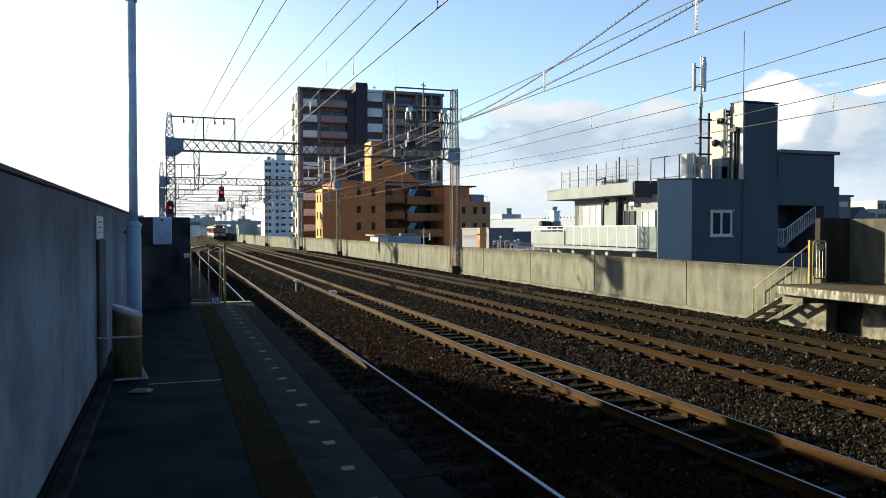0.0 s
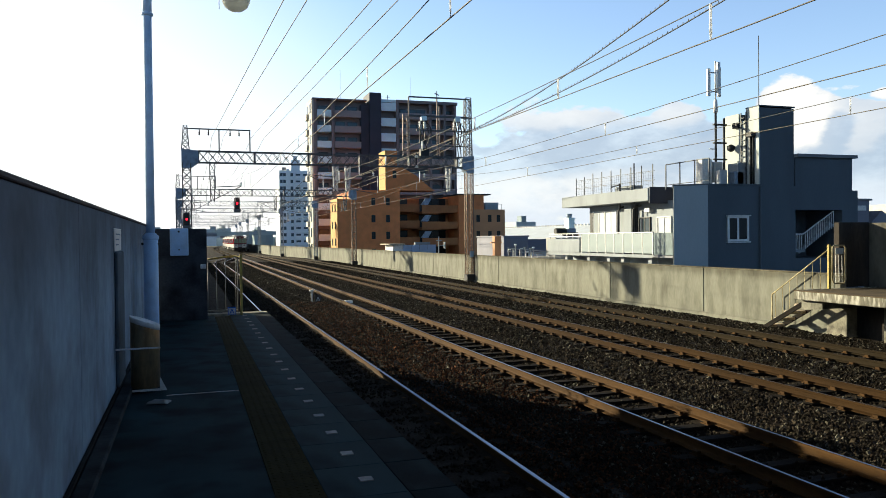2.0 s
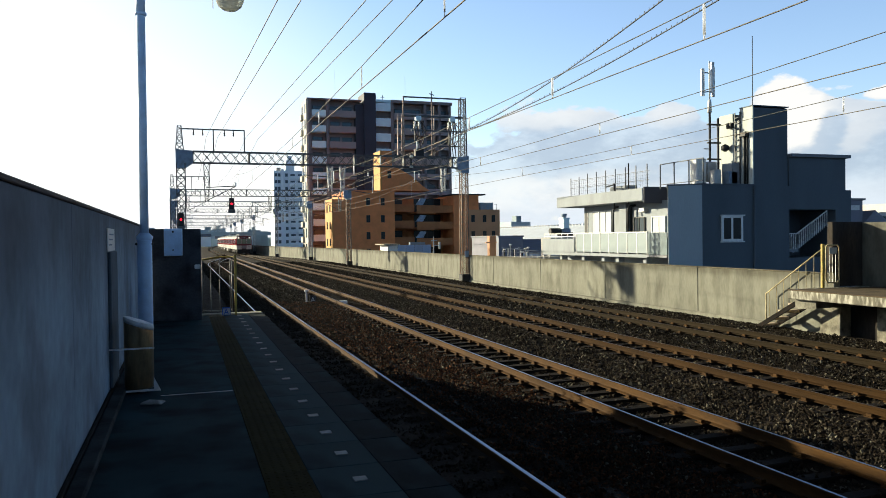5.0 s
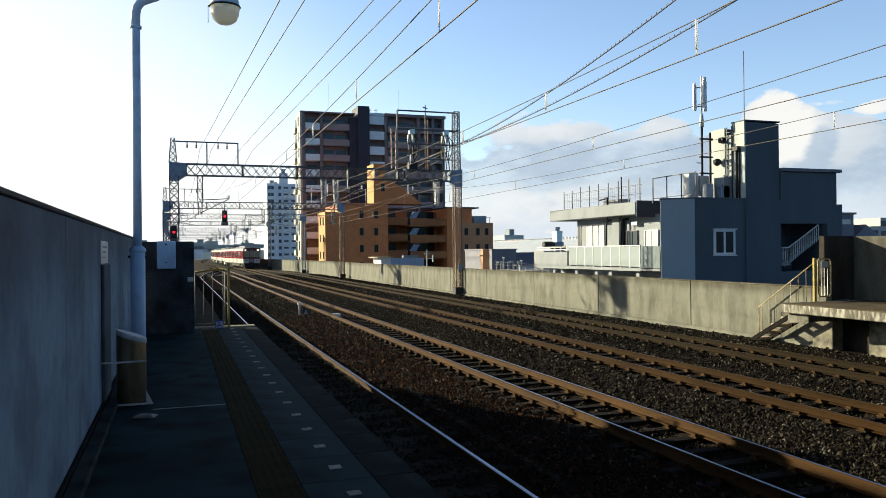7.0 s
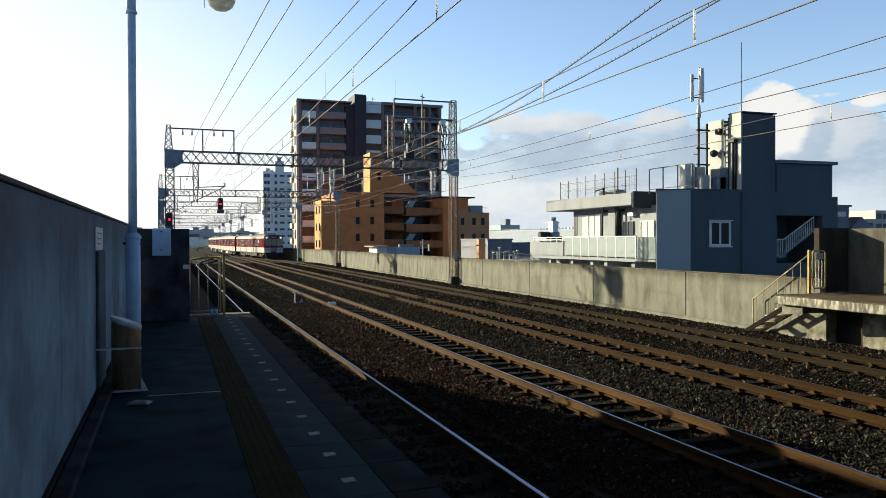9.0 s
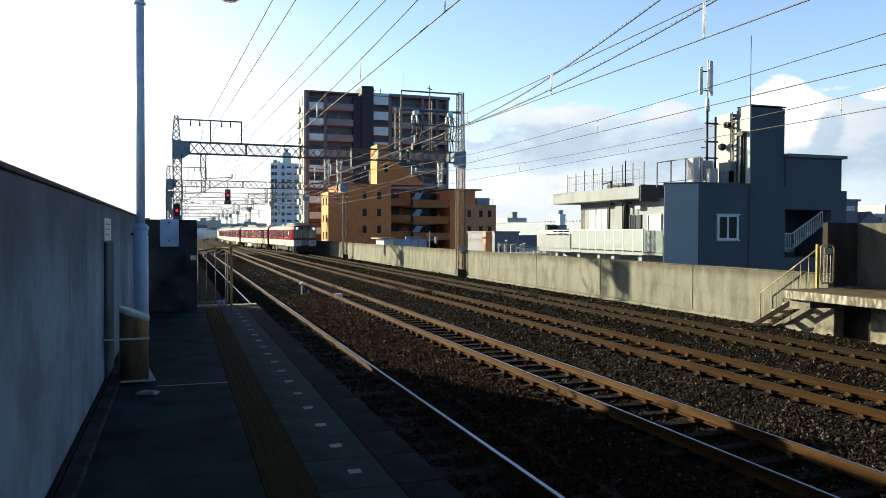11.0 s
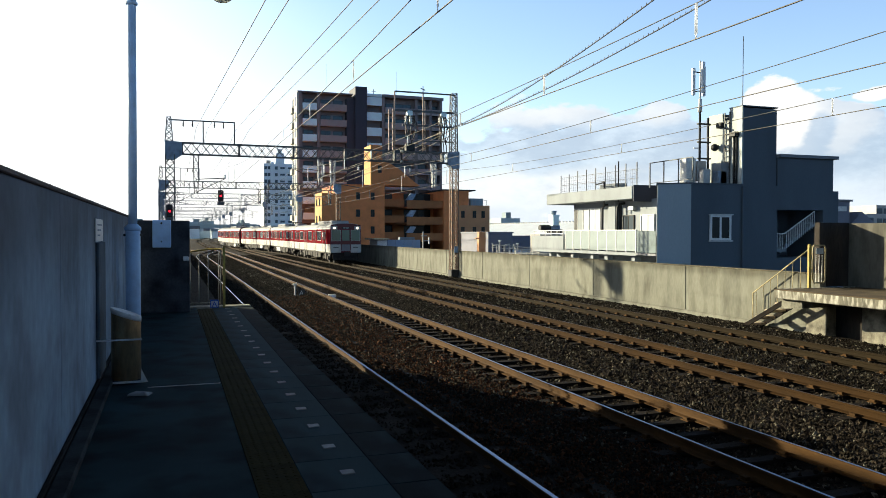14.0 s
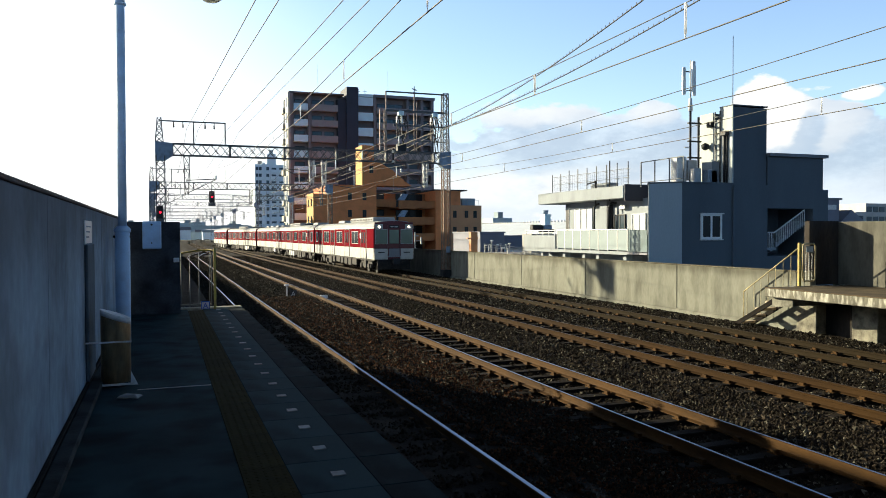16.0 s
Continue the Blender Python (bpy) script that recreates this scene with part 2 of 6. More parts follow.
M = dict(
    hanger=translucent("white_hanger_sleeve", (0.93, 0.95, 0.97)),
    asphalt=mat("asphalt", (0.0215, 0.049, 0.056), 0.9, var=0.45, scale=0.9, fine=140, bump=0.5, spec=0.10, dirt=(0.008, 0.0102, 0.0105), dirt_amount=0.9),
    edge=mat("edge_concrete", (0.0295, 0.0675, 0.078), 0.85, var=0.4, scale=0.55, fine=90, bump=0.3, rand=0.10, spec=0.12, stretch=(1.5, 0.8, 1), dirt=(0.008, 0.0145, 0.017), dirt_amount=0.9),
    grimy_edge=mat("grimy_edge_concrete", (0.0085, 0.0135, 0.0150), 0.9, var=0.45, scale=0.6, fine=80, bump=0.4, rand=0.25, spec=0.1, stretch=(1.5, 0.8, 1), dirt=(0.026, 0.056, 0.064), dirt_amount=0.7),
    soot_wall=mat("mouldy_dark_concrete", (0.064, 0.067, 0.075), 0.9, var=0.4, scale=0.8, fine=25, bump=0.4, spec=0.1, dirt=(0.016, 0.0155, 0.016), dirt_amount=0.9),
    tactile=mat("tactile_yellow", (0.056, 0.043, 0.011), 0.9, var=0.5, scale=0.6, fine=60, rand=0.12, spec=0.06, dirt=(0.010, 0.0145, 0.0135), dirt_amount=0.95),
    white=mat("white_paint", (0.75, 0.75, 0.73), 0.6, var=0.12, scale=6, dirt=(0.4, 0.38, 0.34), dirt_amount=0.4),
    wall_l=mat("parapet_grey", (0.278, 0.347, 0.412), 0.85, spec=0.15, var=0.24, scale=0.8, fine=9, bump=0.25, dirt=(0.185, 0.207, 0.235), dirt_amount=0.8, drip=(1.0, 1.9, (0.135, 0.138, 0.156), 0.85)),
    duct=mat("painted_duct", (0.10, 0.125, 0.145), 0.8, var=0.2, scale=2.0, spec=0.15, dirt=(0.06, 0.068, 0.075)),
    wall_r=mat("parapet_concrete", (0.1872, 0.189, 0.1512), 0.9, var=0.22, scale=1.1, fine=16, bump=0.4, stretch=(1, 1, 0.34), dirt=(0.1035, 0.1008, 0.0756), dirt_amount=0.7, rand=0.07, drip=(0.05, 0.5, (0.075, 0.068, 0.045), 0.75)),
    # darker copy of the parapet concrete, its tone standing in for deep shade
    wall_dim=mat("shaded_parapet_concrete", (0.125, 0.120, 0.095), 0.9, var=0.3, scale=1.1, fine=16, bump=0.4, stretch=(1, 1, 0.34), dirt=(0.060, 0.055, 0.042), dirt_amount=0.8),
    pier=mat("stained_pier", (0.24, 0.225, 0.17), 0.9, var=0.35, scale=1.9, fine=18, bump=0.5, dirt=(0.075, 0.066, 0.05), dirt_amount=0.85),
    concrete=mat("old_concrete", (0.216, 0.207, 0.162), 0.9, var=0.35, scale=1.7, fine=18, bump=0.5, dirt=(0.054, 0.0486, 0.0405), dirt_amount=0.85),
    worn=mat("worn_white_edge", (0.15, 0.14, 0.105), 0.85, var=0.4, scale=2.6, fine=16, bump=0.4, stretch=(1.3, 1.3, 0.45), dirt=(0.56, 0.545, 0.46), dirt_amount=0.95),
    plat_r=mat("rusty_platform_top", (0.09, 0.0657, 0.036), 0.9, var=0.4, scale=1.5, bump=0.4, dirt=(0.054, 0.0405, 0.0315)),
    kerb=mat("dark_kerb", (0.014, 0.0125, 0.011), 0.9, var=0.4, scale=2, fine=40, bump=0.4, spec=0.1, dirt=(0.026, 0.027, 0.027), dirt_amount=0.6),
    kerb_grey=mat("grey_kerb", (0.048, 0.053, 0.055), 0.9, var=0.35, scale=1.5, fine=40, bump=0.4, spec=0.1, dirt=(0.018, 0.017, 0.015), dirt_amount=0.85),
    coping_stain=mat("stained_coping", (0.075, 0.065, 0.04), 0.9, var=0.4, scale=1.5, fine=20, bump=0.4, dirt=(0.2, 0.19, 0.14), dirt_amount=0.6),
    coping=mat("coping_brown", (0.09, 0.06, 0.05), 0.8, var=0.3, bump=0.3),
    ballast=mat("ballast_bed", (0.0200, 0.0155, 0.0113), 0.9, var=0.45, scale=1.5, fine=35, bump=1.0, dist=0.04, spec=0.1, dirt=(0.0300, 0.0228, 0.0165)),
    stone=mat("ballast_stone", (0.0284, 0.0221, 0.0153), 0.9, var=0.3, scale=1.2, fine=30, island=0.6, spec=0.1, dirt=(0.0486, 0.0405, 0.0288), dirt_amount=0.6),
    stone_pale=mat("pale_ballast_stone", (0.1008, 0.0927, 0.0702), 0.9, var=0.3, scale=1.2, fine=30, island=0.6, spec=0.1),
    stone_rust=mat("rusty_stone", (0.0738, 0.0324, 0.0149), 0.9, var=0.3, scale=1.0, fine=30, island=0.6, spec=0.1),
    sleeper=mat("tarred_timber", (0.0162, 0.0128, 0.0097), 0.85, var=0.4, scale=3, fine=30, stretch=(0.3, 3, 3), bump=0.6, rand=0.3, spec=0.12),
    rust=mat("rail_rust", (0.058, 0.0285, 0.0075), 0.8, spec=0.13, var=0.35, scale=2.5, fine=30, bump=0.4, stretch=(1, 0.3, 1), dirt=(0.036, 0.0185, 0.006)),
    # right-hand tracks: duller rust and stone, darkened further for the brightness fall-off there
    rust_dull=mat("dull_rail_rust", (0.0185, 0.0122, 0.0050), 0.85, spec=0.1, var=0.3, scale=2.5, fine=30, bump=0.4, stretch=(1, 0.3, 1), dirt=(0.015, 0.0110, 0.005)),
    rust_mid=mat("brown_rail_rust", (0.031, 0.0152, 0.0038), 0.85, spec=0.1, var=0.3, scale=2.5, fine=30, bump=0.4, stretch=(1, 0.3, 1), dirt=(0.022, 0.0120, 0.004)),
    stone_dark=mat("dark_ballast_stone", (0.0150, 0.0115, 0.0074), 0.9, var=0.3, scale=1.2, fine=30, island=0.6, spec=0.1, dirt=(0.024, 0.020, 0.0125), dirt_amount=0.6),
    kerb_pale=mat("pale_kerb", (0.46, 0.42, 0.31), 0.85, var=0.3, scale=2.5, fine=30, bump=0.4, dirt=(0.20, 0.17, 0.11), dirt_amount=0.8),
    tar=mat("tarred_steel", (0.006, 0.005, 0.004), 0.8, var=0.3, scale=4, spec=0.1, dirt=(0.02, 0.011, 0.006)),
    dull_top=mat("dull_rail_head", (0.10, 0.066, 0.036), 0.5, 0.6, var=0.2, bump=0.05, stretch=(8, 0.2, 1)),
    rail_top=mat("polished_rail", (0.175, 0.225, 0.33), 0.33, 1.0, var=0.1, bump=0.02, stretch=(8, 0.2, 1)),
    steel=mat("gantry_steel", (0.10, 0.115, 0.125), 0.65, 0.3, var=0.3, scale=2, dirt=(0.12, 0.07, 0.04), dirt_amount=0.5),
    plate=mat("gantry_plate", (0.25, 0.33, 0.43), 0.6, 0.2, var=0.15, scale=1.5, dirt=(0.12, 0.11, 0.1)),
    galv=mat("galvanised", (0.42, 0.43, 0.43), 0.5, 0.4, var=0.15, scale=4),
    lampblue=mat("pole_paint", (0.58, 0.75, 0.95), 0.5, var=0.10, scale=3, dirt=(0.46, 0.59, 0.74)),
    binmetal=mat("brass_coloured_steel", (0.50, 0.36, 0.20), 0.32, 0.6, var=0.35, scale=4, stretch=(1, 1, 0.3), dirt=(0.14, 0.10, 0.07)),
    yellow=mat("yellow_paint", (0.42, 0.32, 0.06), 0.6, var=0.25, scale=6, dirt=(0.22, 0.13, 0.06), dirt_amount=0.7),
    blue=mat("sign_blue", (0.03, 0.12, 0.55), 0.5, var=0.1),
    dark=mat("dark_metal", (0.025, 0.026, 0.028), 0.6, 0.2, var=0.3),
    wire=mat("copper_wire", (0.06, 0.058, 0.05), 0.6, 0.3, var=0.2, scale=1),
    copper=mat("trolley_wire", (0.075, 0.064, 0.048), 0.55, 0.4, var=0.2, scale=1),
    porcelain=mat("porcelain", (0.8, 0.8, 0.78), 0.3, var=0.05),
    red_lamp=mat("red_signal_lens", (1.0, 0.012, 0.03), 0.4, var=0.0, bump=0, emit=1.6),
    head_lamp=mat("head_lamp", (1.0, 0.85, 0.62), 0.3, var=0.0, bump=0, emit=3.0),
    glass=glass("window_glass"),
    glass_pale=glass("curtained_glass", (0.55, 0.58, 0.60), 0.12),
    glass_train=glass("train_window_glass", (0.022, 0.026, 0.028), 0.15, 0.2),
    glass_cab=glass("greenish_cab_glass", (0.15, 0.20, 0.155), 0.08),
    orange_light=mat("light_orange_tile", (0.52, 0.27, 0.135), 0.75, var=0.1, scale=0.5, fine=12, bump=0.1),
    glass_frost=mat("frosted_panel", (0.315, 0.369, 0.378), 0.25, var=0.08, scale=1.5, bump=0.02),
    glass_corner=mat("dusty_clear_panel", (0.20, 0.245, 0.25), 0.2, var=0.2, scale=2.5, bump=0.02),
    # shade under and behind the far platform, put into a dark concrete
    shade_concrete=mat("shade_darkened_concrete", (0.036, 0.033, 0.030), 0.9, var=0.4, scale=1.5, fine=18, bump=0.4, spec=0.1, stretch=(1, 1, 0.3), dirt=(0.070, 0.055, 0.042), dirt_amount=0.5),
    # peeling rust tone, lightened to carry the sunlight on these posts
    steel_pale=mat("sunlit_peeling_steel", (0.50, 0.40, 0.33), 0.7, 0.1, var=0.3, scale=3, dirt=(0.30, 0.14, 0.08), dirt_amount=0.7),
    globe=translucent("lamp_globe", (0.82, 0.84, 0.80)),
    train_red=mat("train_red", (0.165, 0.003, 0.010), 0.9, spec=0.02, var=0.12, scale=1.2, bump=0.02, dirt=(0.13, 0.004, 0.010)),
    train_dark=mat("train_maroon", (0.10, 0.014, 0.022), 0.3, var=0.1, bump=0.02),
    train_cream=mat("train_cream", (0.52, 0.52, 0.49), 0.45, var=0.1, scale=1.2, bump=0.02, dirt=(0.38, 0.355, 0.30), dirt_amount=0.5),
    train_roof=mat("train_roof", (0.37, 0.38, 0.385), 0.7, var=0.15, scale=1.0, dirt=(0.28, 0.265, 0.24)),
    under=mat("underfloor", (0.019, 0.017, 0.015), 0.8, var=0.4, scale=3, dirt=(0.06, 0.048, 0.036)),
    brown_tower=mat("brown_tile", (0.225, 0.198, 0.202), 0.7, var=0.12, scale=0.4, fine=8, bump=0.1),
    tower_shaft=mat("dark_blue_tile", (0.045, 0.05, 0.072), 0.7, var=0.12, scale=0.4, bump=0.1),
    tower_side=mat("cream_tile", (0.50, 0.48, 0.42), 0.75, var=0.1, scale=0.5),
    balc_pale=mat("pale_balcony", (0.72, 0.92, 0.98), 0.5, var=0.06, scale=0.7),
    balc_brown=mat("brown_balcony", (0.34, 0.295, 0.29), 0.7, var=0.1, scale=0.6),
    orange=mat("orange_tile", (0.71, 0.250, 0.088), 0.75, var=0.14, scale=0.5, fine=12, bump=0.1, dirt=(0.55, 0.20, 0.07)),
    # darker copy of the orange tile, with the recess's shade in its colour
    orange_shade=mat("shade_orange_tile", (0.40, 0.165, 0.060), 0.75, var=0.14, scale=0.5, fine=12, bump=0.1, dirt=(0.30, 0.112, 0.045)),
    orange_pale=mat("ochre_tile", (0.55, 0.28, 0.08), 0.75, var=0.1, scale=0.5, fine=12),
    # white render, raised and blued in place of aerial haze
    slim_white=mat("haze_paled_white", (0.84, 0.91, 0.97), 0.8, var=0.06, scale=0.2),
    # lightened to carry the sky light on the house's cut corner
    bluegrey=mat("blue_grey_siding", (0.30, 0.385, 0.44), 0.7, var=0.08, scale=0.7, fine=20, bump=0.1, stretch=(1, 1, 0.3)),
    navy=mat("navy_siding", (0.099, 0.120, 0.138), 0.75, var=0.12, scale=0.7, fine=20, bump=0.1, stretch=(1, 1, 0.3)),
    cream=mat("cream_render", (0.2835, 0.3132, 0.3348), 0.8, var=0.1, scale=0.8, fine=20, dirt=(0.225, 0.2448, 0.2565), stretch=(1, 1, 0.4)),
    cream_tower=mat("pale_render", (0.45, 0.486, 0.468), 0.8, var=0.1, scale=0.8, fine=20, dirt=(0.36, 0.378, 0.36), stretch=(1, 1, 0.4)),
    roof_grey=mat("grey_roofing", (0.22, 0.23, 0.25), 0.7, var=0.2, scale=0.5),
    roof_white=mat("white_sheet_roof", (0.60, 0.66, 0.74), 0.6, var=0.08, scale=0.3),
    roof_purple=mat("slate_purple_roof", (0.20, 0.205, 0.25), 0.7, var=0.15, scale=0.5),
    house_wall=mat("house_render", (0.45, 0.44, 0.42), 0.8, var=0.12, scale=0.5, rand=0.25),
    shed_blue=mat("shed_blue_panel", (0.34, 0.44, 0.60), 0.6, var=0.1, scale=1.2, rand=0.1),
    town=mat("town_ground", (0.06, 0.062, 0.065), 0.9, var=0.4, scale=0.05, fine=0.6, bump=0),
    rail_pale=mat("worn_cream_rail", (0.42, 0.36, 0.2), 0.6, var=0.3, scale=6, dirt=(0.2, 0.13, 0.07), dirt_amount=0.7),
    tread=mat("worn_tread", (0.55, 0.46, 0.34), 0.85, var=0.4, scale=4, fine=30, bump=0.4, dirt=(0.24, 0.14, 0.08), dirt_amount=0.7),
    marker=mat("dull_white_tile", (0.42, 0.42, 0.40), 0.7, var=0.2, scale=8, rand=0.25, dirt=(0.2, 0.2, 0.18)),
    dark_concrete=mat("dark_toned_concrete", (0.082, 0.083, 0.087), 0.9, var=0.35, scale=1.5, fine=18, bump=0.4, spec=0.12, stretch=(1, 1, 0.4), dirt=(0.034, 0.033, 0.033), dirt_amount=0.8),
    # rust tone, warmed as well for the sunlight on the right-hand masts
    steel_rust=mat("rust_streaked_steel", (0.24, 0.165, 0.12), 0.7, 0.2, var=0.35, scale=2.5, dirt=(0.13, 0.065, 0.035), dirt_amount=0.7),
    # far gantries: distance haze put into a paler steel colour
    steel_far=mat("haze_toned_steel", (0.30, 0.34, 0.35), 0.7, 0.1, var=0.15, scale=1.0),
    glass_far=glass("far_glass", (0.06, 0.09, 0.12), 0.15),
    # pale blue concrete: distance haze put into the colour
    far_blue=mat("haze_toned_concrete", (0.36, 0.44, 0.48), 0.85, rand=0.3, var=0.12, scale=0.1),
)


# ---- mesh helpers ----
class Shape:
    """A bmesh that grows by simple solids."""

    def __init__(self):
        self.bm = bmesh.new()

    def hexa(self, pts, index=0):
        v = [self.bm.verts.new(p) for p in pts]
        for f in ((0, 3, 2, 1), (4, 5, 6, 7), (0, 1, 5, 4), (1, 2, 6, 5), (2, 3, 7, 6), (3, 0, 4, 7)):
            self.bm.faces.new([v[i] for i in f]).material_index = index
        return self

    def box(self, x0, x1, y0, y1, z0, z1, index=0):
        return self.hexa([(x0, y0, z0), (x1, y0, z0), (x1, y1, z0), (x0, y1, z0), (x0, y0, z1), (x1, y0, z1), (x1, y1, z1), (x0, y1, z1)], index)

    def bar(self, p, q, w, h=None, index=0):
        """A square bar from p to q."""
        p, q, h = Vector(p), Vector(q), h or w
        d = (q - p).normalized()
        up = Vector((0, 0, 1)) if abs(d.z) < 0.95 else Vector((0, 1, 0))
        s = d.cross(up).normalized() * w / 2
        u = s.cross(d).normalized() * h / 2
        return self.hexa([p - s - u, p + s - u, p + s + u, p - s + u, q - s - u, q + s - u, q + s + u, q - s + u], index)

    def tube(self, p, q, r, r2=None, n=8, index=0, caps=True):
        p, q = Vector(p), Vector(q)
        r2 = r if r2 is None else r2
        d = (q - p).normalized()
        s = d.orthogonal().normalized()
        u = d.cross(s)
        a, b = [], []
        for i in range(n):
            w = s * math.cos(2 * math.pi * i / n) + u * math.sin(2 * math.pi * i / n)
            a.append(self.bm.verts.new(p + w * r))
            b.append(self.bm.verts.new(q + w * r2))
        for i in range(n):
            f = self.bm.faces.new((a[i], a[(i + 1) % n], b[(i + 1) % n], b[i]))
            f.material_index, f.smooth = index, n > 5
        if caps:
            self.bm.faces.new(a[::-1]).material_index = index
            self.bm.faces.new(b).material_index = index
        return self

    def pipe(self, pts, r, n=8):
        pts = [Vector(p) for p in pts]
        rings = []
        for i, p in enumerate(pts):
            d = (pts[min(i + 1, len(pts) - 1)] - pts[max(i - 1, 0)]).normalized()
            s = d.cross(Vector((0, 1, 0.001))).normalized() if abs(d.y) < 0.9 else d.cross(Vector((0, 0, 1))).normalized()
            u = d.cross(s)
            rings.append([self.bm.verts.new(p + (s * math.cos(2 * math.pi * k / n) + u * math.sin(2 * math.pi * k / n)) * r) for k in range(n)])
        for a, b in zip(rings, rings[1:]):
            for k in range(n):
                self.bm.faces.new((a[k], a[(k + 1) % n], b[(k + 1) % n], b[k])).smooth = n > 4
        self.bm.faces.new(rings[0][::-1])
        self.bm.faces.new(rings[-1])
        return self

    def lathe(self, c, prof, n=20, index=0):
        """A body of revolution about a vertical axis: prof of (radius, z)."""
        rings = [[self.bm.verts.new((c[0] + r * math.cos(2 * math.pi * k / n), c[1] + r * math.sin(2 * math.pi * k / n), c[2] + z)) for k in range(n)] for r, z in prof]
        for a, b in zip(rings, rings[1:]):
            for k in range(n):
                f = self.bm.faces.new((a[k], a[(k + 1) % n], b[(k + 1) % n], b[k]))
                f.smooth, f.material_index = True, index
        self.bm.faces.new(rings[0][::-1]).material_index = index
        self.bm.faces.new(rings[-1]).material_index = index
        return self

    def prism(self, prof, axis, a, b, index=0):
        """A closed outline of (u, v), pushed along an axis from a to b."""
        put = {"y": lambda u, v, w: (u, w, v), "x": lambda u, v, w: (w, u, v), "z": lambda u, v, w: (u, v, w)}[axis]
        p = [self.bm.verts.new(put(u, v, a)) for u, v in prof]
        q = [self.bm.verts.new(put(u, v, b)) for u, v in prof]
        for i in range(len(p)):
            j = (i + 1) % len(p)
            self.bm.faces.new((p[i], p[j], q[j], q[i])).material_index = index
        self.bm.faces.new(p[::-1]).material_index = index
        self.bm.faces.new(q).material_index = index
        return self

    def bevel(self, w, seg=1):
        bmesh.ops.recalc_face_normals(self.bm, faces=self.bm.faces)
        bmesh.ops.bevel(self.bm, geom=[e for e in self.bm.edges if len(e.link_faces) == 2 and e.calc_face_angle(0) > 0.6], offset=w, segments=seg, affect="EDGES", clamp_overlap=True)
        return self

    def mesh(self, name, *materials):
        bmesh.ops.recalc_face_normals(self.bm, faces=self.bm.faces)
        me = bpy.data.meshes.new(name)
        self.bm.to_mesh(me)
        self.bm.free()
        for m in materials:
            me.materials.append(m)
        return me


def part(name, shape, material, parent=None, label=""):
    """Links a shape as one mesh object, under a thing or a part."""
    mats = material if isinstance(material, (list, tuple)) else (material,)
    ob = new(name, shape if isinstance(shape, bpy.types.Mesh) else shape.mesh(name, *mats))
    if parent:
        ob.parent = parent
    if label:
        ob["label"] = label
    return ob


def thing(name, label, category, group="", kind="", at=(0, 0, 0)):
    ob = new(name)
    ob.empty_display_size = 0.2
    ob.location = at
    return tagged(ob, label, category, group, kind)


def single(name, shape, material, label, category, group="", kind=""):
    return tagged(part(name, shape, material), label, category, group, kind)


def instance(name, mesh, parent, at):
    ob = new(name, mesh)
    ob.parent = parent
    ob.location = at
    return ob


def smooth(a, b, v):
    u = min(1.0, max(0.0, (v - a) / (b - a)))
    return u * u * (3 - 2 * u)


RAIL, GAUGE = -1.05, 1.13            # rail top, and the distance between rail centres
LEFT_LOOP, LEFT_MAIN, RIGHT_MAIN, RIGHT_LOOP = 3.04, 6.80, 10.50, 14.08
WALL_X = 17.3


def bend(y):
    """The line's slow curve to the right, far away."""
    return 0.00025 * max(0.0, y - 190) ** 2


def main_left(y):
    return LEFT_MAIN + bend(y)


def main_right(y):
    return RIGHT_MAIN + bend(y)


def loop_left(y):
    return LEFT_LOOP + (LEFT_MAIN - LEFT_LOOP) * smooth(85, 135, y) + bend(y)


def loop_right(y):
    return RIGHT_LOOP + (RIGHT_MAIN - RIGHT_LOOP) * smooth(98, 145, y) + bend(y)


# ---- setting: ground, viaduct, ballast ----
def setting():
    g = Shape().box(-2500, 2500, -2500, 2500, -8.6, -8.0)
    single("ground", g, M["town"], "grey built-up ground of the town below the viaduct", "ground", kind="structure")
    d = Shape()
    d.box(-3.4, 19.6, -60, 95, -2.3, -1.55)
    d.box(-3.4, 17.2, 95, 200, -2.3, -1.55)
    for y in range(200, 420, 20):
        d.box(-3.4 + bend(y), 17.6 + bend(y + 20), y, y + 20, -2.3, -1.55)
    single("viaduct_deck", d, M["concrete"], "grey concrete deck of the railway viaduct", "viaduct", kind="structure")
    # ballast bed: uneven sheet, a little heaped between the tracks
    bm = bmesh.new()
    ys = [-14 + 0.35 * i for i in range(150)] + [38.5 + 2.0 * i for i in range(150)]
    xs = [-0.74 + 0.31 * i for i in range(60)]
    rows = []
    for y in ys:
        row = []
        for x in xs:
            z = -1.235 + 0.035 * noise.noise((x * 1.3, y * 1.3, 0)) + 0.02 * noise.noise((x * 4, y * 4, 3))
            z += 0.04 * math.cos((x - LEFT_LOOP) / 3.68 * 2 * math.pi + math.pi)
            z += 0.10 * (1 - smooth(3.9, 4.6, x))
            row.append(bm.verts.new((x + bend(y), y, z)))
        rows.append(row)
    for a, b in zip(rows, rows[1:]):
        for i in range(len(a) - 1):
            bm.faces.new((a[i], a[i + 1], b[i + 1], b[i])).smooth = True
    me = bpy.data.meshes.new("ballast")
    bm.to_mesh(me)
    bm.free()
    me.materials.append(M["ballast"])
    single("ballast", me, None, "brown-grey crushed stone ballast of the track bed", "ballast", kind="structure")


setting()


